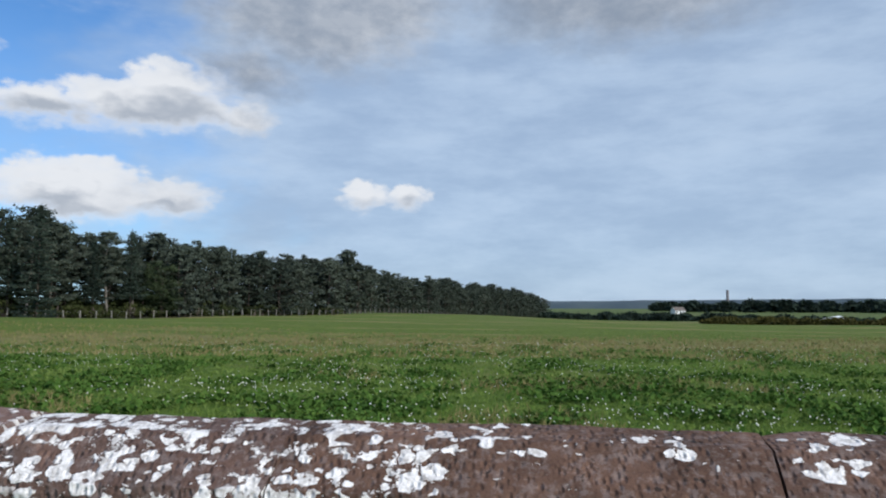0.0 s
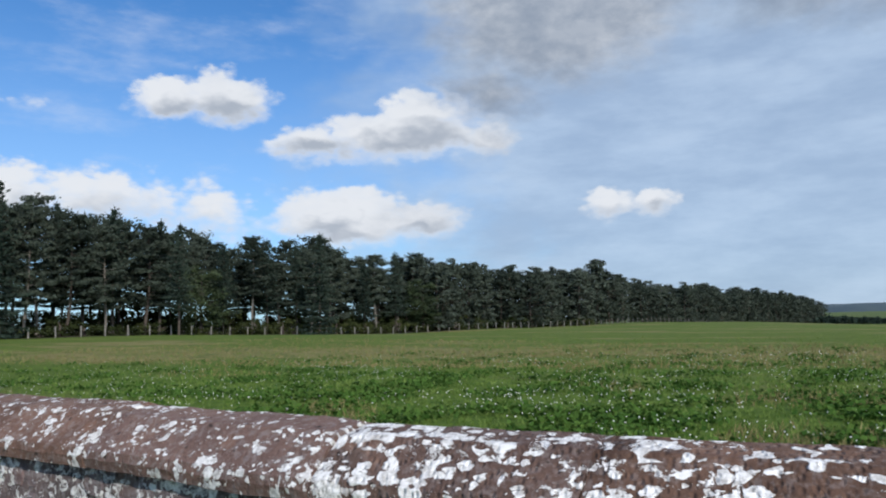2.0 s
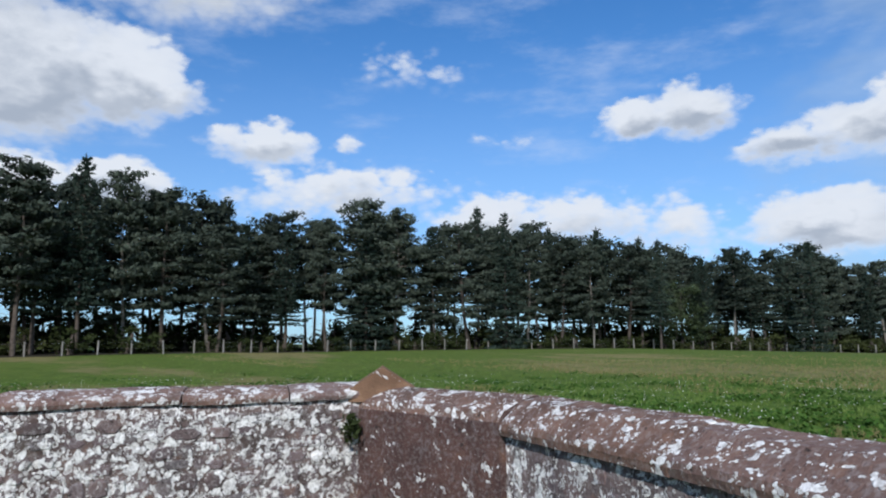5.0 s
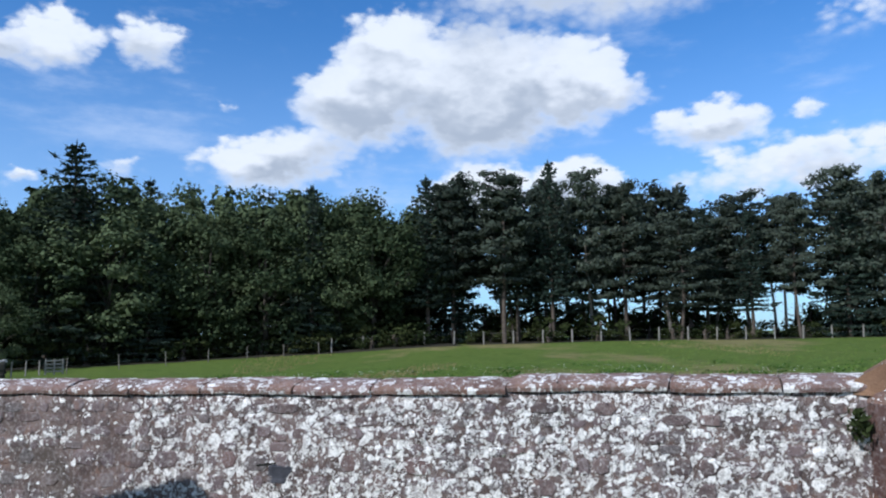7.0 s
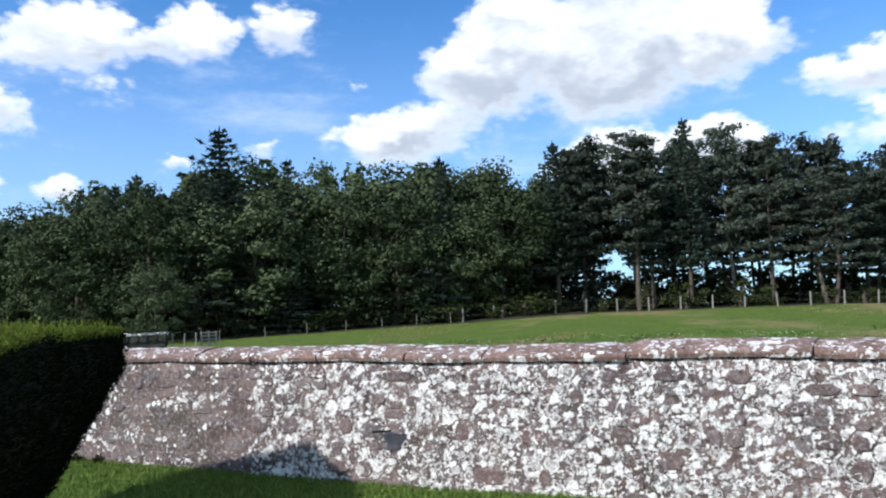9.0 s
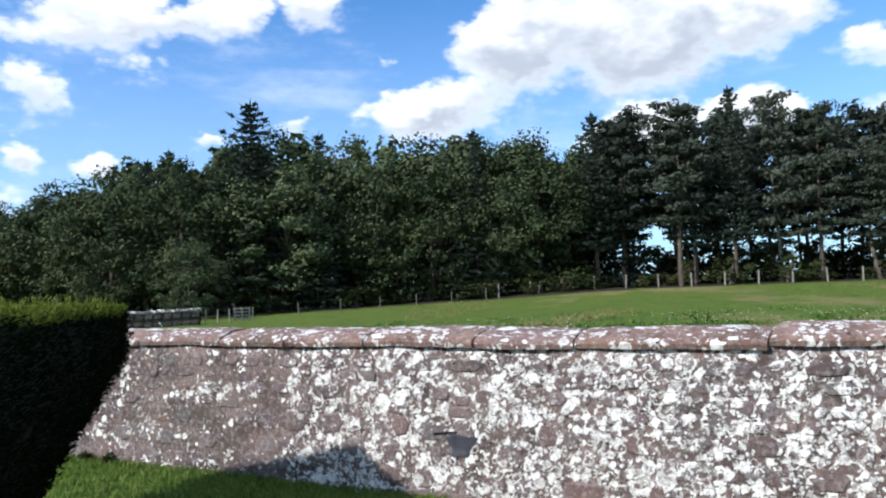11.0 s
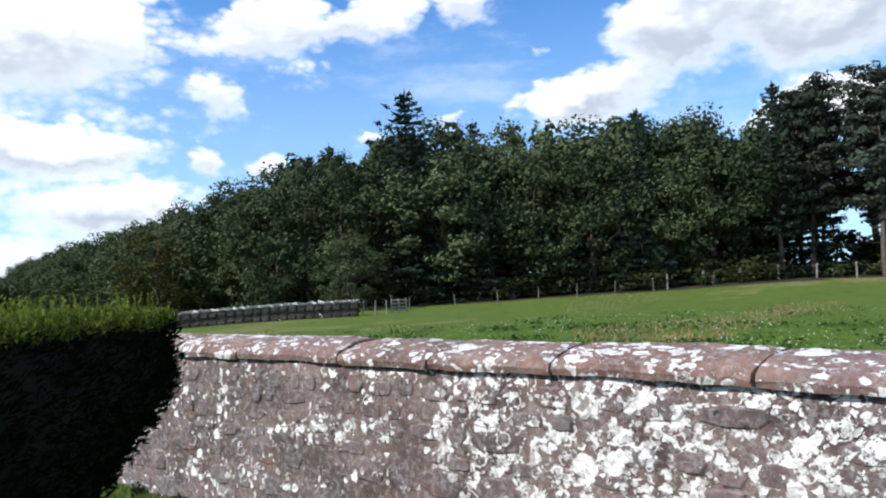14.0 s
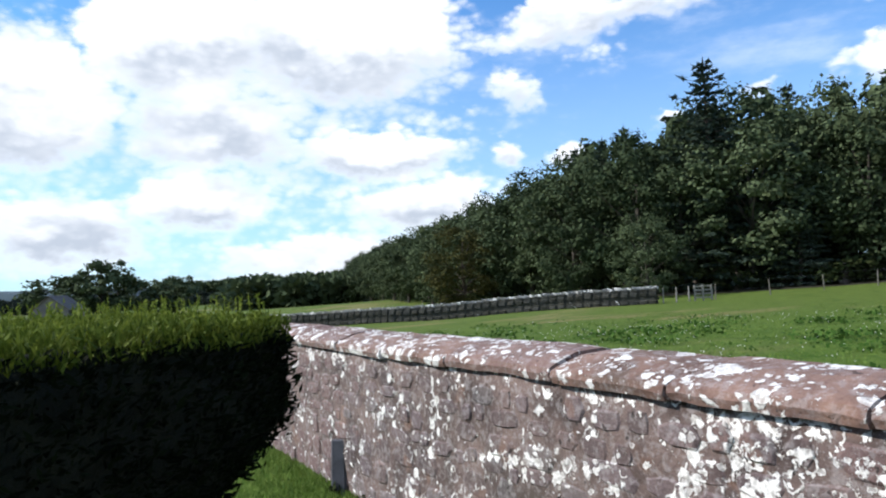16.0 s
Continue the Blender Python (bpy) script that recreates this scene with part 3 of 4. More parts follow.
# ---- churchyard walls ----
def cope_stone(name, start, end, line, depth, low, high, rng, mat, crown=0.0, back=0.5, slant=(-0.05, 0.05)):
    """One cope stone along line(s) -> (x, y, inward x, inward y); the section leans up to a ridge at depth."""
    lip = 0.07 if depth < 0.32 else 0.10
    section = [(0.0, low), (-0.012, low + lip * 0.5), (-0.004, low + lip * 0.9), (0.03, low + lip * 1.2), (0.5 * depth, low + lip + 0.62 * (high - low - lip) + crown), (depth, high), (depth + back * 0.5, high - 0.03), (depth + back, low + 0.03), (depth + back, low)]
    steps = max(4, int((end - start) / 0.07))
    v, f, k = [], [], len(section)
    skew = rng.uniform(*slant)
    seed = rng.uniform(0, 100)
    for i in range(steps + 1):
        s0 = start + (end - start) * i / steps
        for j, (d, z) in enumerate(section):
            s = s0 + skew * d * 2.0
            x, y, nx, ny = line(s)
            w = 0.007 * noise.noise((s * 9, d * 9, z * 9 + seed)) + 0.007 * noise.noise((s * 2.5, d * 3, seed))
            edge = 0.007 if i in (0, steps) and 0 < j < 7 else 0.0
            v.append((x - nx * (d + w), y - ny * (d + w), z + w - edge))
        if i:
            for j in range(k):
                a, b = (i - 1) * k + j, (i - 1) * k + (j + 1) % k
                f.append((a, b, b + k, a + k))
    f.append(tuple(range(k - 1, -1, -1)))
    f.append(tuple(range(steps * k, steps * k + k)))
    return mesh_of(name, v, f, mat)


def line_b(y):
    return front_b(y) + 0.03, y, 1.0, -0.11


def line_a(x):
    return x, front_a(x), -0.16, -1.0


def wall_core(name, line, start, end, inset, thick, low, high, mat):
    """The mortared body of a wall, with an uneven face."""
    v, f = [], []
    steps, rows = int(abs(end - start) / 0.12), 11
    for i in range(steps + 1):
        s = start + (end - start) * i / steps
        x, y, nx, ny = line(s)
        for j in range(rows):
            z = low + (high - low) * j / (rows - 1)
            w = inset + 0.012 * noise.noise((s * 3, z * 4, 3.0)) + 0.006 * noise.noise((s * 11, z * 11, 7.0))
            v.append((x - nx * w, y - ny * w, z))
        for j in range(rows):
            z = high - (high - low) * j / (rows - 1)
            v.append((x - nx * thick, y - ny * thick, z))
        if i:
            k = rows * 2
            for j in range(k):
                a, b = (i - 1) * k + j, (i - 1) * k + (j + 1) % k
                f.append((a, b, b + k, a + k))
    f.append(tuple(range(2 * rows)))
    f.append(tuple(range(len(v) - 1, len(v) - 2 * rows - 1, -1)))
    return mesh_of(name, v, f, mat, True)


rng = random.Random(4)
wall_west = tagged(new("wall_west", wall_core("wall_west", line_b, 3.3, -13.2, 0.034, 0.55, -0.3, 1.235, M_MORTAR)), "old rubble churchyard wall crusted with white lichen", "wall", kind="structure")
wall_north = tagged(new("wall_north", wall_core("wall_north", line_a, -4.02, 9.0, 0.06, 0.55, -0.3, 1.05, M_MORTAR_NORTH)), "low rubble wall under thick red sandstone copes", "wall", kind="structure")
JOINTS_B = [3.25, 2.37, 1.45, 0.05, -1.20, -1.96, -2.90, -3.66, -4.35, -5.30, -6.15, -6.95, -7.85, -8.70, -9.6, -10.5, -11.4, -12.3, -13.2]
for north_end, south_end in zip(JOINTS_B, JOINTS_B[1:]):
    dz = rng.uniform(-0.012, 0.012) + 0.022 * min(1.0, max(0.0, (south_end + 3.0) / 4.0))
    part("cope_stone", cope_stone("cope_stone", south_end + 0.008, north_end - 0.008, line_b, 0.30, 1.195 + dz, 1.335 + dz, rng, M_COPE_B, 0.012, 0.26, (0.05, 0.17)), wall_west)
JOINTS_A = [-4.0, -2.1, -0.62, 0.42, 1.97, 3.1, 4.4, 5.6, 6.8, 8.0, 9.0]
for west_end, east_end in zip(JOINTS_A, JOINTS_A[1:]):
    part("cope_stone", cope_stone("cope_stone", west_end + 0.005, east_end - 0.005, line_a, 0.34, 1.03, 1.285 + (0.03 if west_end < -3 else 0.015 if west_end < -1 else 0.0), rng, M_COPE_A if west_end > -1 else M_COPE_STREAKED, 0.035, 0.22), wall_north)

# plain dressed length of wall at the corner, with its gabled end stone
pier = tagged(new("pier"), "plain red sandstone corner pier with gabled cap", "pier", kind="structure")
v, f, top_f = [], [], []
for i in range(13):
    s = -5.86 + 1.86 * i / 12
    x, y, nx, ny = line_a(s)
    for d, z in ((0.0, -0.3), (0.0, 0.3), (0.003, 0.7), (0.0, 1.12), (0.03, 1.195), (0.20, 1.285), (0.34, 1.315), (0.55, 1.18), (0.55, -0.3)):
        w = 0.006 * noise.noise((s * 6, z * 6, d * 6))
        v.append((x - nx * (d + w), y - ny * (d + w), z + w))
    if i:
        for j in range(9):
            a, b = (i - 1) * 9 + j, (i - 1) * 9 + (j + 1) % 9
            (top_f if 3 <= j <= 6 else f).append((a, b, b + 9, a + 9))
f += [tuple(range(8, -1, -1)), tuple(range(108, 117))]
part("shaft", mesh_of("shaft", v, f, M_PIER), pier)
part("cope", mesh_of("cope", v, top_f, M_COPE_STREAKED), pier, "lichen-streaked sandstone cope")
v = []
for d, rows in ((0.0, ((-0.36, 1.18), (-0.33, 1.30), (0.0, 1.50), (0.33, 1.30), (0.36, 1.18))), (0.55, ((-0.36, 1.18), (-0.33, 1.30), (0.0, 1.50), (0.33, 1.30), (0.36, 1.18)))):
    for s, z in rows:
        v.append((-5.64 + 0.46 * s * 0.95 - 0.80 * d, 3.22 + 0.89 * s * 0.95 + 0.40 * d, z + 0.01 * noise.noise((s * 5, d * 5, z * 5))))
cap_mesh = mesh_of("cap", v, [(4, 3, 2, 1, 0), (5, 6, 7, 8, 9), (0, 1, 6, 5), (1, 2, 7, 6), (2, 3, 8, 7), (3, 4, 9, 8), (4, 0, 5, 9)], M_CAP)
part("cap", cap_mesh, pier, "gabled orange-brown sandstone cap")


# ---- trees ----
def tuft(rng, at, reach, flatten, count):
    """Points on a flattened clump of foliage, with the way each faces."""
    off = rng.normal(size=(count, 3))
    off /= np.linalg.norm(off, axis=1, keepdims=True)
    face = off + np.array([0, 0, 0.35])
    off = off * reach * rng.uniform(0.45, 1.1, (count, 1)) * np.array([1, 1, flatten])
    return np.asarray(at) + off, face


def tree_empty(name, label):
    return tagged(new(name), label, "tree")


def pine(seed, tall=16.0, limbs=45, tufts_each=5, per=29, bare=0.32, wide=3.4, leaf=0.40, reach=0.72):
    """A pine: bare leaning stem, layered plates of needles, a ragged rounded head."""
    rng = np.random.default_rng(seed)
    lean = rng.normal(0, 0.35, 2)
    bend_at = lambda k: Vector((lean[0] * k + 0.22 * math.sin(k * 5 + seed), lean[1] * k + 0.22 * math.cos(k * 4 + seed), tall * k))
    stem = [bend_at(k) for k in np.linspace(0, 0.97, 9)]
    wood = [tube(stem, list(np.linspace(0.20, 0.03, 9)), 7)]
    cs, ns = [], []
    for i in range(limbs):
        k = bare + (0.97 - bare) * ((i // 3) * 3 + rng.uniform(0, 1.4)) / limbs
        up = (k - bare) / (1 - bare)
        shape = np.interp(up, (0, 0.2, 0.5, 0.8, 1.0), (0.75, 1.0, 0.95, 0.62, 0.26))
        span = wide * shape * rng.uniform(0.5, 1.15)
        a = i * 2.4 + rng.uniform(-0.6, 0.6)
        out = np.array([math.cos(a), math.sin(a), rng.uniform(-0.10, 0.25) + 0.55 * up ** 2])
        root = np.array(bend_at(k))
        wood.append(tube([root, root + out * span * 0.5 + (0, 0, -0.06), root + out * span], [0.05, 0.03, 0.01], 3))
        for j in range(tufts_each):
            q = 0.30 + 0.72 * (j + rng.uniform(0.2, 0.8)) / tufts_each
            swing = np.array([-out[1], out[0], 0.15]) * rng.normal(0, 0.20) * span
            c, w = tuft(rng, root + out * span * q + swing, reach * rng.uniform(0.75, 1.3), 0.42, per)
            cs.append(c), ns.append(w)
    for i in range(9):
        k = rng.uniform(0.05, max(0.12, bare))
        a = rng.uniform(0, 6.28)
        root = np.array(bend_at(k))
        out = np.array([math.cos(a), math.sin(a), rng.uniform(-0.2, 0.2)]) * rng.uniform(0.4, 1.5)
        wood.append(tube([root, root + out], [0.03, 0.008], 3))
    for k in (0.95, 0.99):
        c, w = tuft(rng, np.array(bend_at(k)), 0.55, 0.8, per)
        cs.append(c), ns.append(w)
    return wood, *leaves(rng, np.concatenate(cs), np.concatenate(ns), leaf, leaf * 0.45)


def spruce(seed, tall=17.0, whorls=31, per=8, wide=3.0, low=0.06, leaf=0.42):
    """A spruce: drooping layered boughs below, upswept spiky shoots round the leader."""
    rng = np.random.default_rng(seed)
    wood = [tube([(0, 0, tall * k) for k in np.linspace(0, 1.0, 8)], list(np.linspace(0.22, 0.02, 8)), 7)]
    cs, ns, tips, tip_ways = [], [], [], []
    for i in range(whorls):
        k = low + (0.97 - low) * (i / (whorls - 1)) ** 0.9
        span0 = wide * (1 - k) ** 0.62 * (0.8 + 0.2 * math.sin(i * 2.1)) + 0.1
        count = max(5, int(10 * (1 - k) + 4))
        for j in range(count):
            a = 6.283 * (j + rng.uniform(-0.35, 0.35)) / count + i * 0.7
            span = span0 * rng.uniform(0.6, 1.2)
            tilt = -0.22 + 1.15 * max(0.0, k - 0.35) ** 1.5 + rng.uniform(-0.1, 0.1)
            out = np.array([math.cos(a), math.sin(a), tilt])
            root = np.array((0, 0, tall * k))
            bow = np.array((0, 0, 0.14 * span))
            wood.append(tube([root, root + out * span * 0.6, root + out * span + bow], [0.035, 0.02, 0.006], 3))
            steps = max(2, int(span * 2.2))
            for q in np.linspace(0.3, 1.0, steps):
                c, w = tuft(rng, root + out * span * q + bow * q * q, 0.16 + 0.10 * span * (1.15 - q), 0.5, per)
                cs.append(c), ns.append(w)
            tips.append(root + out * span + bow), tip_ways.append(out + (0, 0, 0.25 + 0.5 * k))
    for q in np.linspace(0.90, 1.0, 14):
        tips.append(np.array((0, 0, tall * q))), tip_ways.append(rng.normal(0, 0.35, 3) + (0, 0, 1.3))
    lv, lf = leaves(rng, np.concatenate(cs), np.concatenate(ns), leaf, leaf * 0.36)
    tv, tf = blades(rng, np.array(tips), np.array(tip_ways), 0.62, 0.15)
    return wood, np.concatenate([lv, tv]), np.concatenate([lf, tf + len(lv)])


def broad(seed, tall=14.0, wide=4.6, clumps=62, per=135, low=0.03, leaf=0.31, swell=1.0):
    """A broadleaved tree: stem, limbs and a crown of rounded leafy masses."""
    rng = np.random.default_rng(seed)
    wood = [tube([(0, 0, 0), (0.1, 0.05, tall * 0.25), (0.2, -0.1, tall * 0.5), (0.1, 0.1, tall * 0.8)], [0.28, 0.22, 0.15, 0.04], 8)]
    cs, ns = [], []
    for i in range(clumps):
        d = rng.normal(size=3)
        d /= np.linalg.norm(d)
        k = rng.uniform(0.62, 1.0)
        mid = tall * (0.5 + low * 0.5)
        body = np.array([wide * d[0] * k, wide * d[1] * k, mid + (tall - mid) * d[2] * k * 0.95])
        if d[2] < 0:
            body[2] = mid + (mid - tall * low) * d[2] * k
        r = rng.uniform(0.75, 1.75) * swell
        if i % 3 == 0:
            wood.append(tube([(0.15, 0, max(tall * 0.2, body[2] * 0.55)), tuple(body)], [0.09, 0.02], 4))
        c, w = tuft(rng, body, r, 0.72, per)
        cs.append(c), ns.append(w)
    return wood, *leaves(rng, np.concatenate(cs), np.concatenate(ns), leaf, leaf * 0.75, 0.4)


def tree_meshes(kind, leaf_mat, bark, made):
    wood, lv, lf = made
    v, f = join(wood)
    return mesh_of(kind + "_trunk", v, f, bark, True), mesh_of(kind + "_crown", lv, lf, leaf_mat)


def model(name, label, leaf_mat, bark, made, tall):
    wood_mesh, crown_mesh = tree_meshes(name, leaf_mat, bark, made)
    return {"name": name, "label": label, "wood": wood_mesh, "crown": crown_mesh, "tall": tall}


def plant(kind, x, y, tall, turn, wide=1.0, group="", sink=0.1):
    ob = tree_empty(kind["name"], kind["label"])
    if group:
        tagged(ob, group=group)
    part("trunk", kind["wood"], ob)
    part("crown", kind["crown"], ob)
    s = tall / kind["tall"]
    w = wide * (0.45 + 0.55 * s)
    ob.matrix_world = pose(x, y, land(x, y) - sink, 0, 0, turn) @ Matrix.Diagonal((w, w, s, 1))
    return ob


PINES = [model("pine_tree", "tall dark green pine with a bare lower trunk", M_PINE, M_BARK if i % 3 else M_BARK_PALE, pine(11 + i, bare=(0.24, 0.36, 0.20, 0.40, 0.28)[i], wide=(3.4, 3.0, 3.9, 2.8, 3.5)[i]), 16.0) for i in range(5)]
INNER_PINES = [model("pine_tree", "dark pine standing deeper in the belt", M_PINE, M_BARK, pine(21 + i, limbs=36, tufts_each=3, per=22, bare=(0.46, 0.32)[i], wide=3.4, leaf=0.58, reach=0.9), 16.0) for i in range(2)]
FAR_PINES = [model("pine_tree", "distant dark pine in a shelter belt", M_PINE, M_BARK, pine(31 + i, limbs=40, tufts_each=2, per=18, bare=0.06, wide=4.6, leaf=0.8, reach=1.15), 16.0) for i in range(3)]
SPRUCES = [model("spruce_tree", "dark conical spruce with a spiky leader", M_SPRUCE, M_BARK, spruce(51 + i, wide=(3.6, 3.0)[i], low=(0.04, 0.24)[i]), 17.0) for i in range(2)]
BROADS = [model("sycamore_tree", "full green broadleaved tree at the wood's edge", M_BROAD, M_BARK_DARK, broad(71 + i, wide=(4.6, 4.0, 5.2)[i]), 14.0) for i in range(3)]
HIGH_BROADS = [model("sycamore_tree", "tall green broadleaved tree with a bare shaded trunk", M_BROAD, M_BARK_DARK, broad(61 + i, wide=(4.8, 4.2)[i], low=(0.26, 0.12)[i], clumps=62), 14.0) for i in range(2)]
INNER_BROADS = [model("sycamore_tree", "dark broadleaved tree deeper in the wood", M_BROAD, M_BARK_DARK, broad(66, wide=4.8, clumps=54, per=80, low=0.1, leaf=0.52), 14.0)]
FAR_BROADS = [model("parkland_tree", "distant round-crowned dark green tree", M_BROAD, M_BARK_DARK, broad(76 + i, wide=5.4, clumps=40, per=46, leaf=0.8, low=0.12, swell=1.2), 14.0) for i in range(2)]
OLIVES = [model("beech_tree", "bronze-green broadleaved tree at the wood edge", M_OLIVE, M_BARK, broad(81, wide=4.8), 14.0)]
SHRUBS = [model("bramble_shrub", "low tangled shrub under the trees", M_SHRUB, M_BARK, broad(91 + i, tall=2.2, wide=1.4, clumps=15, per=44, low=0.05, leaf=0.24, swell=0.42), 2.2) for i in range(2)]

# elevation of the wood's skyline by bearing, in degrees
SKYLINE = [(-6, 0.5), (-2.6, 1.45), (2.3, 2.2), (6.7, 2.5), (10.9, 4.4), (15.5, 3.7), (23.5, 5.3), (29, 5.2), (31.6, 6.7), (36.6, 6.5), (42, 7.8), (50.5, 9.2), (55, 9.9),
           (59, 9.0), (64.5, 10.7), (71, 10.4), (80, 12.1), (88, 12.6), (93, 12.0), (97.5, 10.2), (102.5, 12.5), (110, 11.7), (117, 11.5), (121.5, 12.0), (128, 11.0), (134, 8.4), (138.7, 6.4), (146, 3.5), (150, 1.9), (155, 1.0)]


def skyline(x, y):
    ex, ey = (0.6, 0.2) if x > -75 and y > -10 else (-2.5, -1.5)
    az = math.degrees(math.atan2(-(x - ex), y - ey))
    el = float(np.interp(az, [p[0] for p in SKYLINE], [p[1] for p in SKYLINE]))
    return math.hypot(x - ex, y - ey) * math.tan(math.radians(el)) + 1.7 - land(x, y)


EDGE_N = [(-58, -13), (-62, -2), (-64.5, 12), (-66.5, 30), (-65, 45), (-60.5, 64), (-53, 88), (-42, 120), (-29, 160), (-8, 225), (18, 300), (36, 372)]


def along(path, gap):
    """Points at even steps on a polyline, with the way to its left."""
    out, carry = [], 0.0
    for (xa, ya), (xb, yb) in zip(path, path[1:]):
        size = math.hypot(xb - xa, yb - ya)
        ux, uy = (xb - xa) / size, (yb - ya) / size
        while carry < size:
            out.append((xa + ux * carry, ya + uy * carry, -uy, ux))
            carry += gap
        carry -= size
    return out


rng = random.Random(9)
for row, (depth, gap) in enumerate(((2.8, 3.9), (6.2, 4.0), (10.0, 4.0), (15.0, 4.6))):
    for x, y, lx, ly in along(EDGE_N, gap):
        if y > 125 and (row == 3 or rng.random() < 0.08):
            continue
        px = x + lx * (depth + rng.uniform(-1.1, 1.1)) + rng.uniform(-1, 1)
        py = y + ly * (depth + rng.uniform(-1.1, 1.1)) + rng.uniform(-1, 1)
        tall = max(6.0, skyline(px, py) * (rng.uniform(0.74, 1.06) if row < 2 else rng.uniform(0.80, 1.03)))
        if y > 110:
            kind = rng.choice(FAR_PINES)
        elif math.degrees(math.atan2(0.6 - px, py - 0.2)) > 95.5:
            kind = rng.choice(HIGH_BROADS if row < 2 else INNER_BROADS)
            tall *= 1.07
        elif row > 1:
            kind = rng.choice(INNER_PINES)
        elif rng.random() < 0.34:
            kind, tall = SPRUCES[1], tall * 1.06
        elif rng.random() < 0.06 and row == 0:
            kind, tall = BROADS[1], tall * 0.8
        else:
            kind = rng.choice(PINES)
        plant(kind, px, py, min(tall, 24), rng.uniform(0, 360), rng.uniform(0.85, 1.2), "pine belt")
for x, y, lx, ly in along(EDGE_N[:9], 2.4):
    for near, far, low, high in ((1.6, 4.0, 1.0, 2.6), (6.0, 11.0, 2.0, 4.6), (14.0, 21.0, 2.4, 4.6)):
        if rng.random() < 0.84:
            d = rng.uniform(near, far)
            plant(rng.choice(SHRUBS), x + lx * d, y + ly * d, rng.uniform(low, high), rng.uniform(0, 360), rng.uniform(1.0, 1.7), "undergrowth")

# the broadleaved wood to the south-west
WOOD_S = [(-59, -14), (-56, -22), (-51.5, -30), (-51, -37), (-54, -46), (-58, -57), (-63, -70), (-70, -90), (-82, -120), (-104, -165), (-130, -215)]
for row, (depth, gap) in enumerate(((1.5, 4.2), (6.5, 4.8), (12.5, 6.0), (19.0, 7.0))):
    for x, y, lx, ly in along(WOOD_S, gap):
        if y < -95 and row > 1:
            continue
        px, py = x - depth * 0.85 + rng.uniform(-1, 1), y - depth * 0.35 + rng.uniform(-1, 1)
        tall = max(5.0, skyline(px, py) * ((rng.uniform(0.98, 1.10) if row else rng.uniform(0.70, 0.95)) if y > -34 else rng.uniform(0.82, 1.0)))
        kind = rng.choice(INNER_BROADS if row > 1 else BROADS) if rng.random() < (0.88 if y < -34 or row > 1 else 0.62) else SPRUCES[0]
        plant(kind, px, py, min(tall, 24), rng.uniform(0, 360), rng.uniform(0.9, 1.25), "broadleaved wood")
for x, y, lx, ly in along([(-59, -6), (-58.5, -13)] + WOOD_S[:5], 2.0):
    for d in (0.3, 3.5, 8.0):
        plant(rng.choice(SHRUBS), x - d - rng.uniform(0, 2), y - d * 0.3 + rng.uniform(-1, 1), rng.uniform(1.0, 2.2) + 0.22 * d, rng.uniform(0, 360), rng.uniform(1.1, 1.8), "undergrowth")


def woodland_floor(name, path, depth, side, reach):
    """A sheet of leaf litter with tree shade in its dark colour, lying just over the ground."""
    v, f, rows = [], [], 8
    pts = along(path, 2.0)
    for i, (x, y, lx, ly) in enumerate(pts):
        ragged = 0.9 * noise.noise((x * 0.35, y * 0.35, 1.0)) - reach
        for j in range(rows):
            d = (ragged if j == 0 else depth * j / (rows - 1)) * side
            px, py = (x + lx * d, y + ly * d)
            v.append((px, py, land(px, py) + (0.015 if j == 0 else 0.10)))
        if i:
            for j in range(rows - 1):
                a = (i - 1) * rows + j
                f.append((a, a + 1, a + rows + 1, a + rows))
    tagged(new(name, mesh_of(name, v, f, M_LITTER_SHADE, True)), "leaf litter and bare soil, darkened for the shade under trees", "ground", kind="structure")


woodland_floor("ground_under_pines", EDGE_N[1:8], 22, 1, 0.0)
# the reach carries the dark sheet onto the meadow in place of tree shadow
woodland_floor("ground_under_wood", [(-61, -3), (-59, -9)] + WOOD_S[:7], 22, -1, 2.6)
for x, y, tall, k, w in ((-49.5, 81, 13.2, 0, 0.9), (-66, 2.4, 15.6, 1, 0.95), (-66, -3.3, 14.8, 0, 0.8), (-68, 32.5, 14.8, 0, 1.05), (-68.5, 57.5, 15.0, 1, 0.75), (-64, 47.5, 15.2, 0, 0.9), (-57.5, 64.5, 12.6, 1, 0.8)):
    plant(SPRUCES[k], x, y, tall, 37 * x, w)
plant(SPRUCES[0], -53.4, -32.4, 17.4, 20, 1.6)
plant(SPRUCES[1], -56.5, -45.0, 14.6, 70, 0.9)
plant(OLIVES[0], -56.5, -66.0, 10.4, 40, 1.15)
plant(BROADS[2], -46.5, -33.5, 6.0, 10, 0.7)
plant(BROADS[0], -50.5, -44.0, 8.0, 210, 0.8)


# ---- fence, gate and field wall ----
def fence_run(name, path, gap, label, tall=1.15, thick=0.11, mat=M_POST):
    fence = tagged(new(name), label, "fence")
    post = box_mesh("post", (thick, thick, tall + 0.3), mat, 0.015)
    for x, y, lx, ly in along(path, gap):
        p = part("post", post, fence)
        p.matrix_world = pose(x, y, land(x, y) + tall / 2 - 0.15, rng.uniform(-3, 3), rng.uniform(-3, 3), math.degrees(math.atan2(ly, lx)))
    for z in (0.5, 0.98):
        pts = [(x, y, land(x, y) + z) for x, y, lx, ly in along(path, gap)]
        part("wire", mesh_of("wire", *tube(pts, [0.0016] * len(pts), 3), M_WIRE), fence)
    return fence


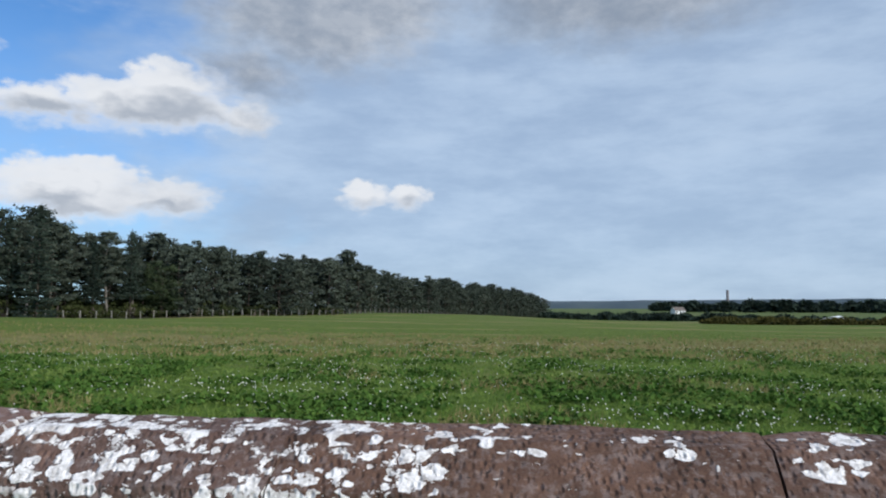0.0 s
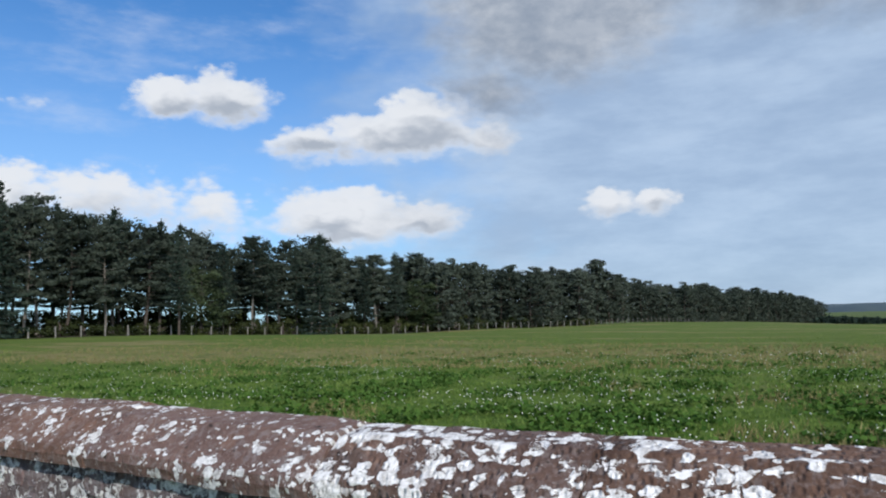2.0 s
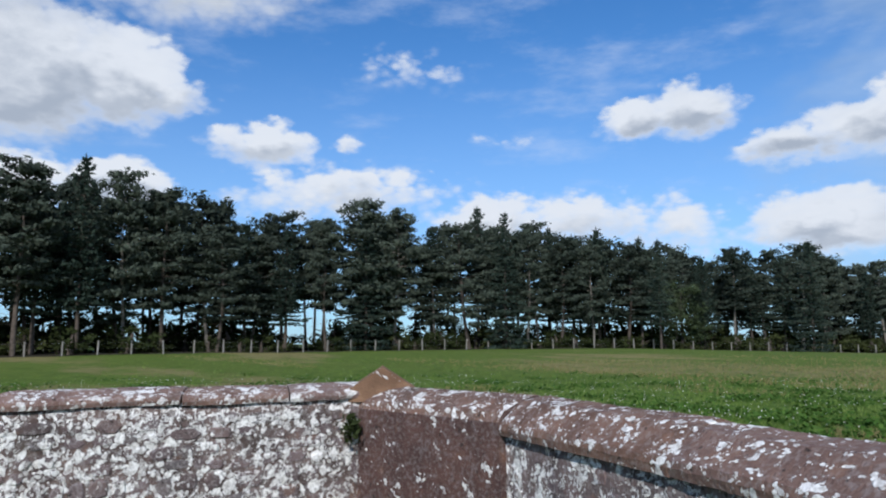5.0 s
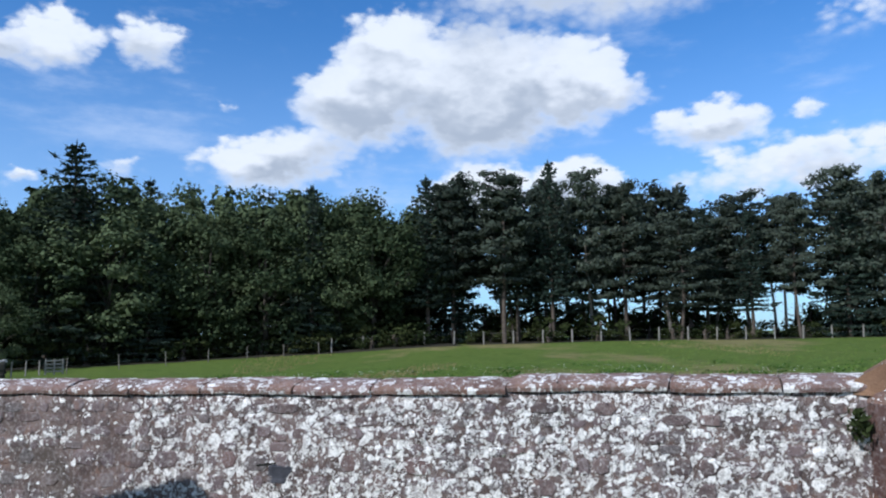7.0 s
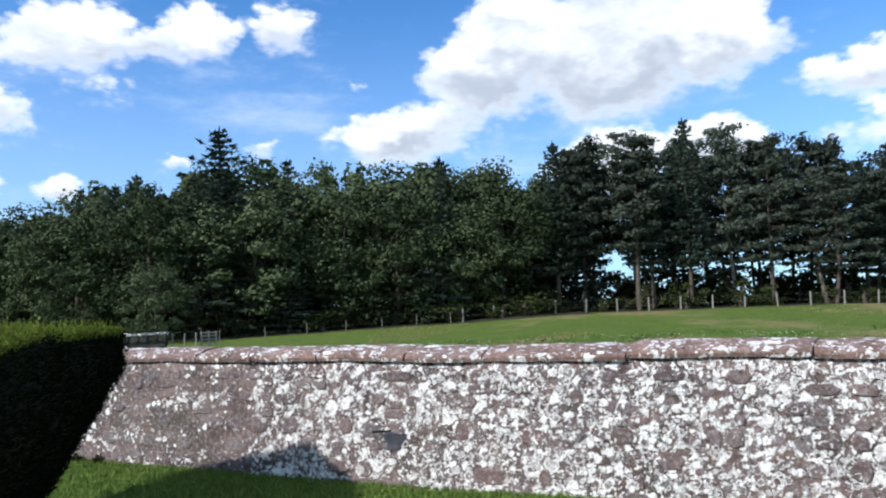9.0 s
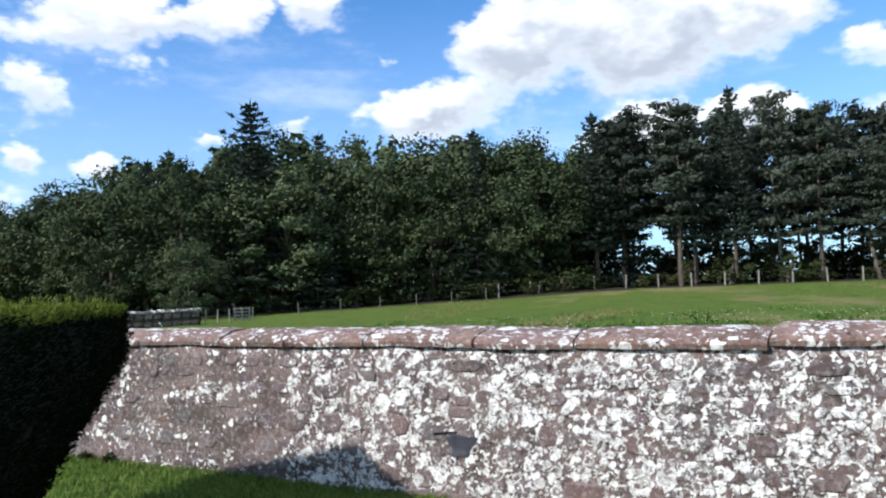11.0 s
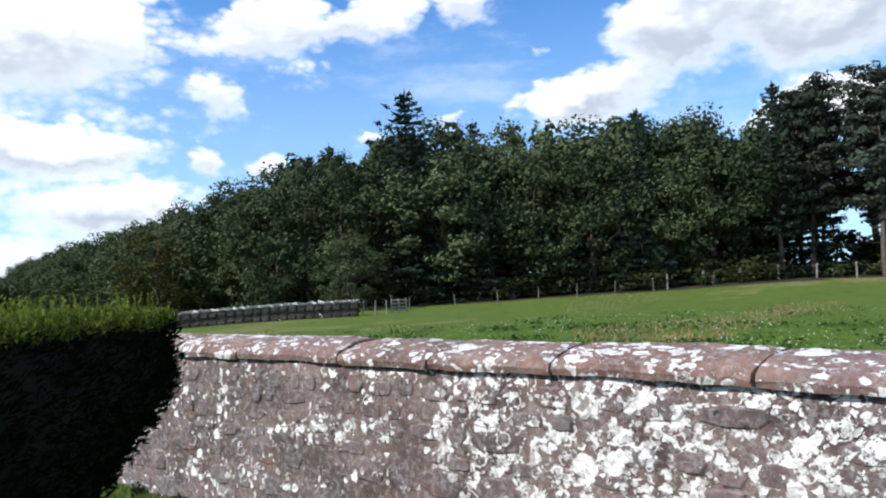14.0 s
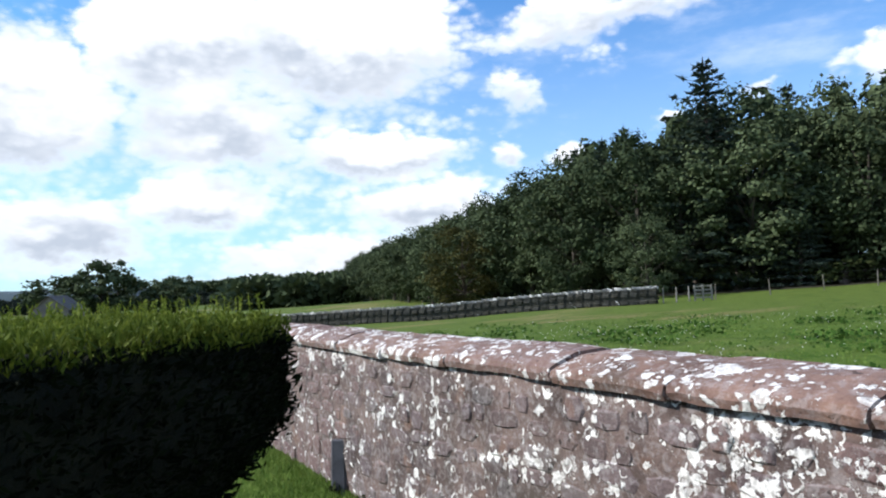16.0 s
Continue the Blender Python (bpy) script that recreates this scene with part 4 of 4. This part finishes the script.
fence_run("fence", EDGE_N[:10], 2.6, "weathered timber post and wire fence along the wood")
fence_run("fence", [(-40.9, -28.3), (-41.7, -27.9), (-42.6, -27.5)], 0.85, "short timber fence beside the field gate", 0.9, 0.075)
# darker material than the other fences stands for shade from the trees
fence_run("fence", [(-43.7, -26.6), (-45.1, -25.0), (-49.5, -21.0), (-54.2, -17.0), (-58, -13)], 3.1, "post and wire fence with the trees' shade in its colour", 0.95, 0.06, M_BARK_PALE)
gate = tagged(new("field_gate"), "small pale timber field gate in the fence", "gate")
gx0, gy0, gz0 = -43.1, -27.05, land(-43.1, -27.05)
for z in (0.2, 0.42, 0.64, 0.86):
    part("bar", box_mesh("bar", (1.0, 0.05, 0.10), M_POST, 0.01), gate).matrix_world = pose(gx0, gy0, gz0 + z, 0, 0, -40)
for k in (-0.5, 0.0, 0.5):
    part("stile", box_mesh("stile", (0.10, 0.07, 0.95), M_POST, 0.01), gate).matrix_world = pose(gx0 + k * 0.77 + 0.04, gy0 - k * 0.64 + 0.04, gz0 + 0.48, 0, 0, -40)

field_wall = tagged(new("field_wall"), "dry stone field wall with pale upright cap stones", "wall", kind="structure")
PATH_W = [(-40.5, -28.6), (-36.5, -36.5), (-32, -43.5), (-28.4, -51.3), (-20, -68)]
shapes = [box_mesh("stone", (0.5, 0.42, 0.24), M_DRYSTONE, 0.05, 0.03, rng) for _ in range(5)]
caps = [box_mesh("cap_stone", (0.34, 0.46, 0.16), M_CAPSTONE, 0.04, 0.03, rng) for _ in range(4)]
v, f, pts = [], [], along(PATH_W, 1.2)
for i, (x, y, lx, ly) in enumerate(pts):
    z = land(x, y)
    for d, h in ((-0.3, -0.3), (-0.2, 0.88), (0.2, 0.88), (0.3, -0.3)):
        v.append((x + lx * d, y + ly * d, z + h))
    if i:
        for j in range(3):
            a = (i - 1) * 4 + j
            f.append((a, a + 1, a + 5, a + 4))
f += [(3, 2, 1, 0), tuple(range(len(v) - 4, len(v)))]
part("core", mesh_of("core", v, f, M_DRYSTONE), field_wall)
count = 0
for x, y, lx, ly in along(PATH_W, 0.36):
    z = land(x, y)
    turn = math.degrees(math.atan2(lx, -ly)) + 90
    cap_ob = part("cap_stone", rng.choice(caps), field_wall)
    cap_ob.matrix_world = pose(x, y, z + 0.96 + rng.uniform(-0.02, 0.03), rng.uniform(-8, 8), rng.uniform(-8, 8), turn + rng.uniform(-8, 8))
for k, h in enumerate((0.12, 0.36, 0.60, 0.80)):
    for x, y, lx, ly in along(PATH_W[:4], 0.56):
        s_ob = part("stone", rng.choice(shapes), field_wall)
        s_ob.matrix_world = pose(x - ly * 0.2 * (k % 2) + (lx if lx > 0 else -lx) * 0.12, y, land(x, y) + h, 0, 0, turn + rng.uniform(-6, 6))


# ---- hedge ----
HEDGE = [(-5.18, -4.17), (-4.80, -4.01), (-4.3, -3.80), (-1.0, -2.25)]
HEDGE_LONG = 5.0
HEDGE_IN, HEDGE_TOP = (0.08, -0.995), 1.565


def hedge_at(u, w, z):
    """u metres along the face from the end, w metres into the hedge; the sides and the end lean in towards the ground."""
    lean = 0.0 if z > 1.2 else (1.2 - z) * 0.32
    end = 0.0 if z > 1.30 else (1.30 - z) * 1.35
    u = end + u * (HEDGE_LONG - end) / HEDGE_LONG
    size, k = u, 0
    while k < 2:
        seg = math.dist(HEDGE[k], HEDGE[k + 1])
        if size <= seg:
            break
        size, k = size - seg, k + 1
    (xa, ya), (xb, yb) = HEDGE[k], HEDGE[k + 1]
    seg = math.dist((xa, ya), (xb, yb))
    x, y = xa + (xb - xa) * size / seg, ya + (yb - ya) * size / seg
    w = lean + w * (1.6 - 2 * lean) / 1.6
    r = 0.05 * noise.noise((x * 1.7, y * 1.7, z * 1.7)) + 0.02 * noise.noise((x * 6, y * 6, z * 6))
    return x + HEDGE_IN[0] * w, y + HEDGE_IN[1] * w + r, z + r


v, f = [], []
nu = 40
prof = [(0.0, z) for z in (0.05, 0.4, 0.8, 1.1, 1.3, 1.47)] + [(w, HEDGE_TOP) for w in (0.06, 0.4, 0.8, 1.2, 1.54)] + [(1.6, z) for z in (1.47, 1.1, 0.6, 0.05)]
for i in range(nu + 1):
    for w, z in prof:
        v.append(hedge_at(HEDGE_LONG * i / nu, w, z))
    if i:
        k = len(prof)
        for j in range(k - 1):
            a = (i - 1) * k + j
            f.append((a, a + 1, a + k + 1, a + k))
k = len(prof)
f += [tuple(range(k)), tuple(range(nu * k + k - 1, nu * k - 1, -1))]
hedge = tagged(new("yew_hedge"), "clipped dark yew hedge with sunlit fresh shoots on top", "hedge")
part("hedge_core", mesh_of("hedge_core", v, f, M_SHADE_DARK), hedge)
hrng = np.random.default_rng(5)
cs, ws = [], []
for i in range(30000):
    u, z = HEDGE_LONG * hrng.uniform(0, 1) ** 1.5, hrng.uniform(0.08, 1.55)
    cs.append(hedge_at(u, -0.01, z)), ws.append((-0.6, 0.9, 0.5))
for i in range(9000):
    w, z = hrng.uniform(0, 1.6), hrng.uniform(0.08, 1.55)
    cs.append(hedge_at(-0.01, w, z)), ws.append((-1.0, -0.6, 0.6))
cs, ws = np.array(cs) + hrng.normal(0, 0.018, (39000, 3)), np.array(ws) + hrng.normal(0, 0.55, (39000, 3))
part("side_foliage", mesh_of("side_foliage", *blades(hrng, cs, ws, 0.042, 0.011), M_YEW_SHADED), hedge)
cs = np.array([hedge_at(HEDGE_LONG * hrng.uniform(0, 1) ** 1.4 - 0.02, hrng.uniform(-0.03, 1.62), HEDGE_TOP) for _ in range(80000)])
cs[:, 2] += hrng.uniform(-0.03, 0.05, len(cs))
ws = hrng.normal(0, 0.5, (len(cs), 3)) + (0, 0, 0.9)
part("top_foliage", mesh_of("top_foliage", *blades(hrng, cs, ws, 0.034, 0.0085), M_YEW_LIT), hedge)
cs, ws = [], []
for _ in range(2300):
    root = np.array(hedge_at(HEDGE_LONG * hrng.uniform(0, 1) ** 1.4, hrng.uniform(0.0, 1.6), HEDGE_TOP))
    up = np.array([hrng.normal(0, 0.22), hrng.normal(0, 0.22), 1.0])
    size = 0.025 + 0.10 * hrng.uniform(0, 1) ** 2.2
    for q in np.linspace(0.1, 1.0, 16):
        cs.append(root + up * size * q), ws.append(up * 0.7 + hrng.normal(0, 0.6, 3))
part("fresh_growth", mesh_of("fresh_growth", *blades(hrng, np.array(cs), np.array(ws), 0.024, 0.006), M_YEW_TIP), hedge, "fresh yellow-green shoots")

# ---- grass, flowers and weeds ----
def tufts(name, label, count, spread, mat, tall, wide, per=4, seed=1):
    """Upright blades in tufts; spread(rng) gives a place on the ground."""
    grng = np.random.default_rng(seed)
    cs, ws = [], []
    for _ in range(count):
        x, y = spread(grng)
        z = land(x, y)
        for _ in range(per):
            cs.append((x + grng.normal(0, wide * 2), y + grng.normal(0, wide * 2), z + tall * 0.35))
            ws.append((grng.normal(0, 0.45), grng.normal(0, 0.45), 1.0))
    return tagged(new(name, mesh_of(name, *blades(grng, np.array(cs), np.array(ws), tall, wide), mat)), label, "grass", kind="stuff")


def sector(az0, az1, near, far, power=0.6):
    def pick(grng):
        a = math.radians(grng.uniform(az0, az1))
        d = near + (far - near) * grng.uniform(0, 1) ** (1 / power * 0.9)
        return 0.8 - d * math.sin(a), 0.2 + d * math.cos(a)
    return pick


tufts("meadow_grass", "lush green meadow grass beyond the wall", 16000, sector(-38, 84, 5.5, 24), M_GRASS, 0.075, 0.018, 5, 2)
tufts("meadow_grass", "short grazed grass towards the wood", 12000, sector(80, 130, 6, 40), M_GRASS, 0.045, 0.018, 4, 6)
tufts("meadow_grass", "green meadow grass further out", 6000, sector(-38, 84, 16, 55), M_GRASS, 0.09, 0.04, 3, 3)


def within_walls(x, y):
    return x > front_b(y) - 0.7 and y < front_a(x) + 0.7


def clover(name, label, count, spread, seed):
    """Clumps of broad dark leaves standing out of the grass."""
    grng = np.random.default_rng(seed)
    cs, ns = [], []
    while len(cs) < count:
        x, y = spread(grng)
        thinning = max(0.0, math.hypot(x, y) - 16.0) / 22.0
        if noise.noise((x * 0.55, y * 0.55, 6.0)) < -0.02 + thinning * grng.uniform(0.2, 1.0) or within_walls(x, y):
            continue
        z = land(x, y)
        size = grng.uniform(0.08, 0.22)
        for _ in range(9):
            cs.append((x + grng.normal(0, size), y + grng.normal(0, size), z + grng.uniform(0.03, 0.03 + size * 0.7)))
            ns.append((grng.normal(0, 0.5), grng.normal(0, 0.5), 1.0))
    tagged(new(name, mesh_of(name, *leaves(grng, np.array(cs), np.array(ns), 0.085, 0.065), M_CLOVER)), label, "clover", kind="stuff")


clover("clover_clumps", "dark green clover and dock leaves among the grass", 66000, sector(-38, 84, 5.5, 36), 12)
clover("clover_clumps", "low clover leaves in the grazed grass", 22000, sector(84, 140, 7, 34), 13)


def straw_tufts(grng):
    """Scattered pale tussocks in the nearer meadow."""
    pick = sector(-38, 70, 6, 26)
    while True:
        x, y = pick(grng)
        if noise.noise((x * 0.3, y * 0.3, 9.0)) > 0.28:
            return x, y


tufts("dry_grass", "pale seeding tussocks among green grass", 1500, straw_tufts, M_STRAW, 0.20, 0.012, 4, 14)


def dry_bands(grng):
    pick = sector(-38, 110, 19, 58)
    while True:
        x, y = pick(grng)
        streak = 27 < y + 4 * noise.noise((x * 0.1, y * 0.1, 8.0)) < 41 and x > -36 and noise.noise((x * 0.12, y * 0.5, 3.0)) > -0.15
        if streak or noise.noise((x * 0.03, y * 0.14, 4.0)) > 0.18:
            return x, y


tufts("dry_grass", "straw-coloured seeding grass stems in the meadow", 9000, dry_bands, M_STRAW, 0.16, 0.022, 3, 4)


def lawn_strip(grng):
    y = grng.uniform(-9.5, 2.8)
    return front_b(y) - 0.02 + 2.4 * grng.uniform(0, 1) ** 2, y


tufts("lawn_grass", "short lawn grass at the wall foot", 9000, lawn_strip, M_GRASS, 0.07, 0.010, 4, 5)
frng = np.random.default_rng(8)
ball = [(1, 0, 0), (0, 1, 0), (-1, 0, 0), (0, -1, 0), (0, 0, 1), (0, 0, -1)]
cells = [(0, 1, 4), (1, 2, 4), (2, 3, 4), (3, 0, 4), (1, 0, 5), (2, 1, 5), (3, 2, 5), (0, 3, 5)]
v, f = [], []
where_flower = sector(-38, 140, 5.5, 32)
for _ in range(14000):
    x, y = where_flower(frng)
    if noise.noise((x * 0.25, y * 0.25, 2.0)) + frng.normal(0, 0.25) < 0.0 or within_walls(x, y):
        continue
    z, r, k = land(x, y) + frng.uniform(0.09, 0.17), frng.uniform(0.008, 0.016), len(v)
    v += [(x + a * r, y + b * r, z + c * r) for a, b, c in ball]
    f += [(a + k, b + k, c + k) for a, b, c in cells]
tagged(new("clover_flowers", mesh_of("clover_flowers", v, f, M_PETAL)), "small white clover flowers scattered in the meadow", "flowers", kind="stuff")


def weed(x, y, z, size, seed, label):
    wrng = np.random.default_rng(seed)
    cs = wrng.normal(0, size * 0.4, (160, 3)) * (0.6, 0.6, 1.0) + (x, y, z)
    ob = tagged(new("wall_weed"), label, "plant")
    part("leaves", mesh_of("leaves", *blades(wrng, cs, wrng.normal(0, 1, (160, 3)) + (0, 0, 0.4), 0.07, 0.025), M_SHRUB), ob)


weed(-5.70, 2.92, 0.95, 0.16, 3, "small green weed rooted in the wall corner")
for k, y in enumerate((-6.5, -6.0, -7.0, -5.7)):
    weed(front_b(y) + 0.05, y, 0.10, 0.09, 20 + k, "low weed growing at the wall foot")

slab = tagged(new("slate_slab", box_mesh("slate_slab", (0.05, 0.12, 0.46), M_SLATE, 0.012)), "narrow dark slate slab leaning on the wall foot", "slab")
slab.matrix_world = pose(front_b(-7.0) + 0.03, -7.0, 0.28, 0, -6, 40)

# ---- the far country ----
def ridge(name, az0, az1, dist, heights, mat, label, seed):
    v, f, k = [], [], 90
    for i in range(k + 1):
        a = math.radians(az0 + (az1 - az0) * i / k)
        top = float(np.interp(i / k, np.linspace(0, 1, len(heights)), heights)) + 5 * noise.noise((i * 0.2, seed, 0)) + 2 * noise.noise((i * 0.9, seed, 3))
        for d, h in ((0, -30), (120, top * 0.55), (260, top), (700, top * 0.7), (900, -30)):
            v.append((-(dist + d) * math.sin(a), (dist + d) * math.cos(a), h))
        if i:
            for j in range(4):
                q = (i - 1) * 5 + j
                f.append((q, q + 1, q + 6, q + 5))
    return tagged(new(name, mesh_of(name, v, f, mat, True)), label, "hill", kind="structure")


ridge("hill", -60, 8, 3300, [34, 40, 46, 36, 24], M_HILL, "low blue-grey hills on the horizon", 1)
ridge("hill", 140, 190, 3000, [20, 30, 48, 52], M_HILL, "blue hills far beyond the hedge", 2)


def far_trees(name, label, spots_at, mat, seed):
    trng = np.random.default_rng(seed)
    cs, ws, size = [], [], []
    for x, y, r, h in spots_at:
        off = trng.normal(size=(420, 3))
        off /= np.linalg.norm(off, axis=1, keepdims=True)
        off *= trng.uniform(0.5, 1.0, (420, 1)) * (r, r, h * 0.5)
        cs.append(off + (x, y, land(x, y) + h * 0.45)), ws.append(off + trng.normal(size=(420, 3)))
    size = max(s[2] for s in spots_at) * 0.21
    return tagged(new(name, mesh_of(name, *blades(trng, np.concatenate(cs), np.concatenate(ws), size, size * 0.75), mat)), label, "trees", kind="stuff")


brng = random.Random(3)
def belt(az0, az1, dist, h, count):
    out = []
    for i in range(count):
        a = math.radians(az0 + (az1 - az0) * (i + brng.uniform(-0.4, 0.4)) / count)
        d = dist * brng.uniform(0.9, 1.1)
        out.append((-d * math.sin(a), d * math.cos(a), h * brng.uniform(0.6, 1.2), h * brng.uniform(0.6, 1.15)))
    return out


far_trees("hedgerow", "dark hedgerow along the far side of the meadow", belt(-40, -5, 330, 4.4, 90), M_SPRUCE, 1)
far_trees("hedgerow", "reddish field hedge at the meadow's end", belt(-44, -17, 195, 2.2, 110), M_OLIVE, 2)
far_trees("distant_woods", "distant dark woods on the plain", belt(-34, -13, 800, 11, 60), M_SPRUCE, 3)
far_trees("distant_woods", "wooded rise beyond the far fields", belt(146, 163, 420, 10.5, 70), M_BROAD, 4)
far_trees("distant_woods", "wooded slope behind the field wall", belt(146, 156.6, 215, 9.0, 46), M_BROAD, 6)
far_trees("distant_woods", "trees by the village", belt(158, 174, 300, 5.0, 40), M_PINE, 5)
for (x, y, tall, w, k) in ((-40, -150, 10.2, 1.0, 0), (-45, -153, 8.0, 1.0, 1), (-51, -152, 8.5, 1.2, 1), (-29, -150, 9.0, 1.2, 2), (-33, -148, 9.0, 1.2, 1), (-36, -146, 11.5, 1.2, 1), (-48, -146, 7.5, 1.2, 0)):
    plant(FAR_BROADS[k % 2], x, y, tall, 50 * k, w)


def house(x, y, turn, size, walls, rise, roof_mat, label, windows=2, wall_mat=M_WHITE):
    ob = tagged(new("house"), label, "house")
    w, d = size
    v = [(-w / 2, -d / 2, -1), (w / 2, -d / 2, -1), (w / 2, d / 2, -1), (-w / 2, d / 2, -1), (-w / 2, -d / 2, walls), (w / 2, -d / 2, walls), (w / 2, d / 2, walls), (-w / 2, d / 2, walls), (-w / 2, 0, walls + rise), (w / 2, 0, walls + rise)]
    part("wall", mesh_of("walls", v, [(0, 1, 5, 4), (2, 3, 7, 6), (1, 2, 6, 9, 5), (3, 0, 4, 8, 7)], wall_mat), ob)
    o, e = 0.35, 0.12
    v = []
    for z in (0.0, 0.15):
        v += [(-w / 2 - o, -d / 2 - o, walls - e + z), (w / 2 + o, -d / 2 - o, walls - e + z), (w / 2 + o, 0, walls + rise + z), (-w / 2 - o, 0, walls + rise + z), (w / 2 + o, d / 2 + o, walls - e + z), (-w / 2 - o, d / 2 + o, walls - e + z)]
    part("roof", mesh_of("roof", v, [(0, 1, 2, 3), (3, 2, 4, 5), (6, 7, 8, 9), (9, 8, 10, 11), (0, 1, 7, 6), (4, 5, 11, 10), (1, 2, 8, 7), (2, 4, 10, 8), (0, 3, 9, 6), (3, 5, 11, 9)], roof_mat), ob)
    for i in range(windows):
        px = -w / 2 + w * (i + 0.5) / windows
        for sy in (-1, 1):
            win = part("window", box_mesh("window", (1.2, 0.12, 1.1), M_GLASS, 0.02), ob)
            win.matrix_basis = pose(px, sy * (d / 2 + 0.02), walls * 0.55)
    ob.matrix_world = pose(x, y, land(x, y), 0, 0, turn)
    return ob


house(-90, -202, -22, (13, 8), 3.3, 2.0, M_SHED, "white bungalow with a pale shallow roof", 4)
house(-26, -130, 60, (7, 5.5), 1.9, 2.2, M_ROOF, "brown stone house with a steep gabled roof", 2, M_BRICK)
house(150, 560, 20, (9, 6), 2.6, 2.4, M_ROOF, "small white cottage on the far plain", 3)
house(130, 272, 60, (30, 9), 3.0, 1.2, M_SHED, "long pale metal-roofed farm shed", 3)
house(170, 300, 60, (40, 12), 3.2, 1.4, M_SHED, "distant white industrial shed", 4)
chimney = tagged(new("factory_chimney"), "tall thin dark factory chimney on the plain", "chimney")
cx, cy = 283.8, 850.7
part("stack", mesh_of("stack", *tube([(cx, cy, -6), (cx, cy, 8), (cx, cy, 22.5)], [1.9, 1.6, 1.3], 14), M_BRICK), chimney)
part("rim", mesh_of("rim", *tube([(cx, cy, 22.2), (cx, cy, 22.9)], [1.6, 1.6], 14), M_BRICK), chimney)


# ---- rubble stones in the wall faces ----
def stone_shape(seed, mat):
    """An irregular faced stone about 1 x 1 with a shallow domed front, facing +x."""
    q = random.Random(seed)
    k = q.choice((6, 7, 8))
    rim = [(0.5 * math.cos(6.283 * i / k) * q.uniform(0.86, 1.12), 0.5 * math.sin(6.283 * i / k) * q.uniform(0.86, 1.12)) for i in range(k)]
    rim = [(max(-0.5, min(0.5, a * 1.18)), max(-0.5, min(0.5, b * 1.18))) for a, b in rim]
    v = [(-1.0, a, b) for a, b in rim] + [(0.35, a * 0.96, b * 0.96) for a, b in rim] + [(1.0 + q.uniform(-0.15, 0.15), a * 0.78, b * 0.78) for a, b in rim]
    f = []
    for r in (0, k):
        f += [(r + i, r + (i + 1) % k, r + k + (i + 1) % k, r + k + i) for i in range(k)]
    f.append(tuple(range(2 * k, 3 * k)))
    return mesh_of("stone", v, f, mat)


STONES = [stone_shape(200 + i, M_RUBBLE) for i in range(16)]
STONES_NORTH = [stone_shape(200 + i, M_RUBBLE_NORTH) for i in range(16)]


def rubble(wall, line, start, end, low, high, inset, limit, seed, stones):
    """Rough courses of stones; the first limit of them are parts, the rest one joined part."""
    q = random.Random(seed)
    spare_v, spare_f, made, z = [], [], 0, low
    spots = []
    while z < high - 0.05:
        tall = q.uniform(0.09, 0.19)
        s = start
        while s < end:
            w = q.uniform(0.11, 0.36)
            if q.random() < 0.86:
                spots.append((s + w / 2, z + tall / 2 + q.uniform(-0.02, 0.02), w * q.uniform(0.8, 0.93), min(tall * q.uniform(0.72, 0.95), 2 * (high - z - tall / 2))))
            s += w
        z += tall
    spots.sort(key=lambda p: abs(p[0] - (start + end) * 0.5 - 1.5))
    for s, h, w, tall in spots:
        x, y, nx, ny = line(s)
        m = pose(x - nx * inset, y - ny * inset, h, q.uniform(-7, 7), 0, math.degrees(math.atan2(ny, nx))) @ Matrix.Diagonal((q.uniform(0.008, 0.015), w, max(0.04, tall), 1))
        me = q.choice(stones)
        if made < limit:
            part("stone", me, wall).matrix_world = m
            made += 1
        else:
            base_i = len(spare_v)
            spare_v += [tuple(m @ p.co) for p in me.vertices]
            spare_f += [tuple(i + base_i for i in p.vertices) for p in me.polygons]
    if spare_v:
        tagged(part("stones", mesh_of("stones", spare_v, spare_f, stones[0].materials[0]), wall), kind="stuff")


rubble(wall_west, line_b, -9.5, 3.1, 0.02, 1.18, 0.038, 300, 31, STONES)
rubble(wall_north, line_a, -3.95, 3.5, 0.45, 1.02, 0.066, 140, 32, STONES_NORTH)
grey = part("stone", box_mesh("stone", (0.06, 0.30, 0.17), M_SLATE, 0.026, 0.022, random.Random(1)), wall_west, "smooth blue-grey stone")
grey.matrix_world = pose(front_b(-2.05) - 0.022, -2.05, 0.46)
# no real gap: a thin dark strip stands for the shade in one
gap_piece = part("crevice", box_mesh("crevice", (0.03, 0.20, 0.013), M_SHADE_DARK, 0.006, 0.004, random.Random(2)), wall_west, "thin solid dark strip in place of a gap's shade")
gap_piece.matrix_world = pose(front_b(-2.2) - 0.008, -2.22, 0.548, 6)
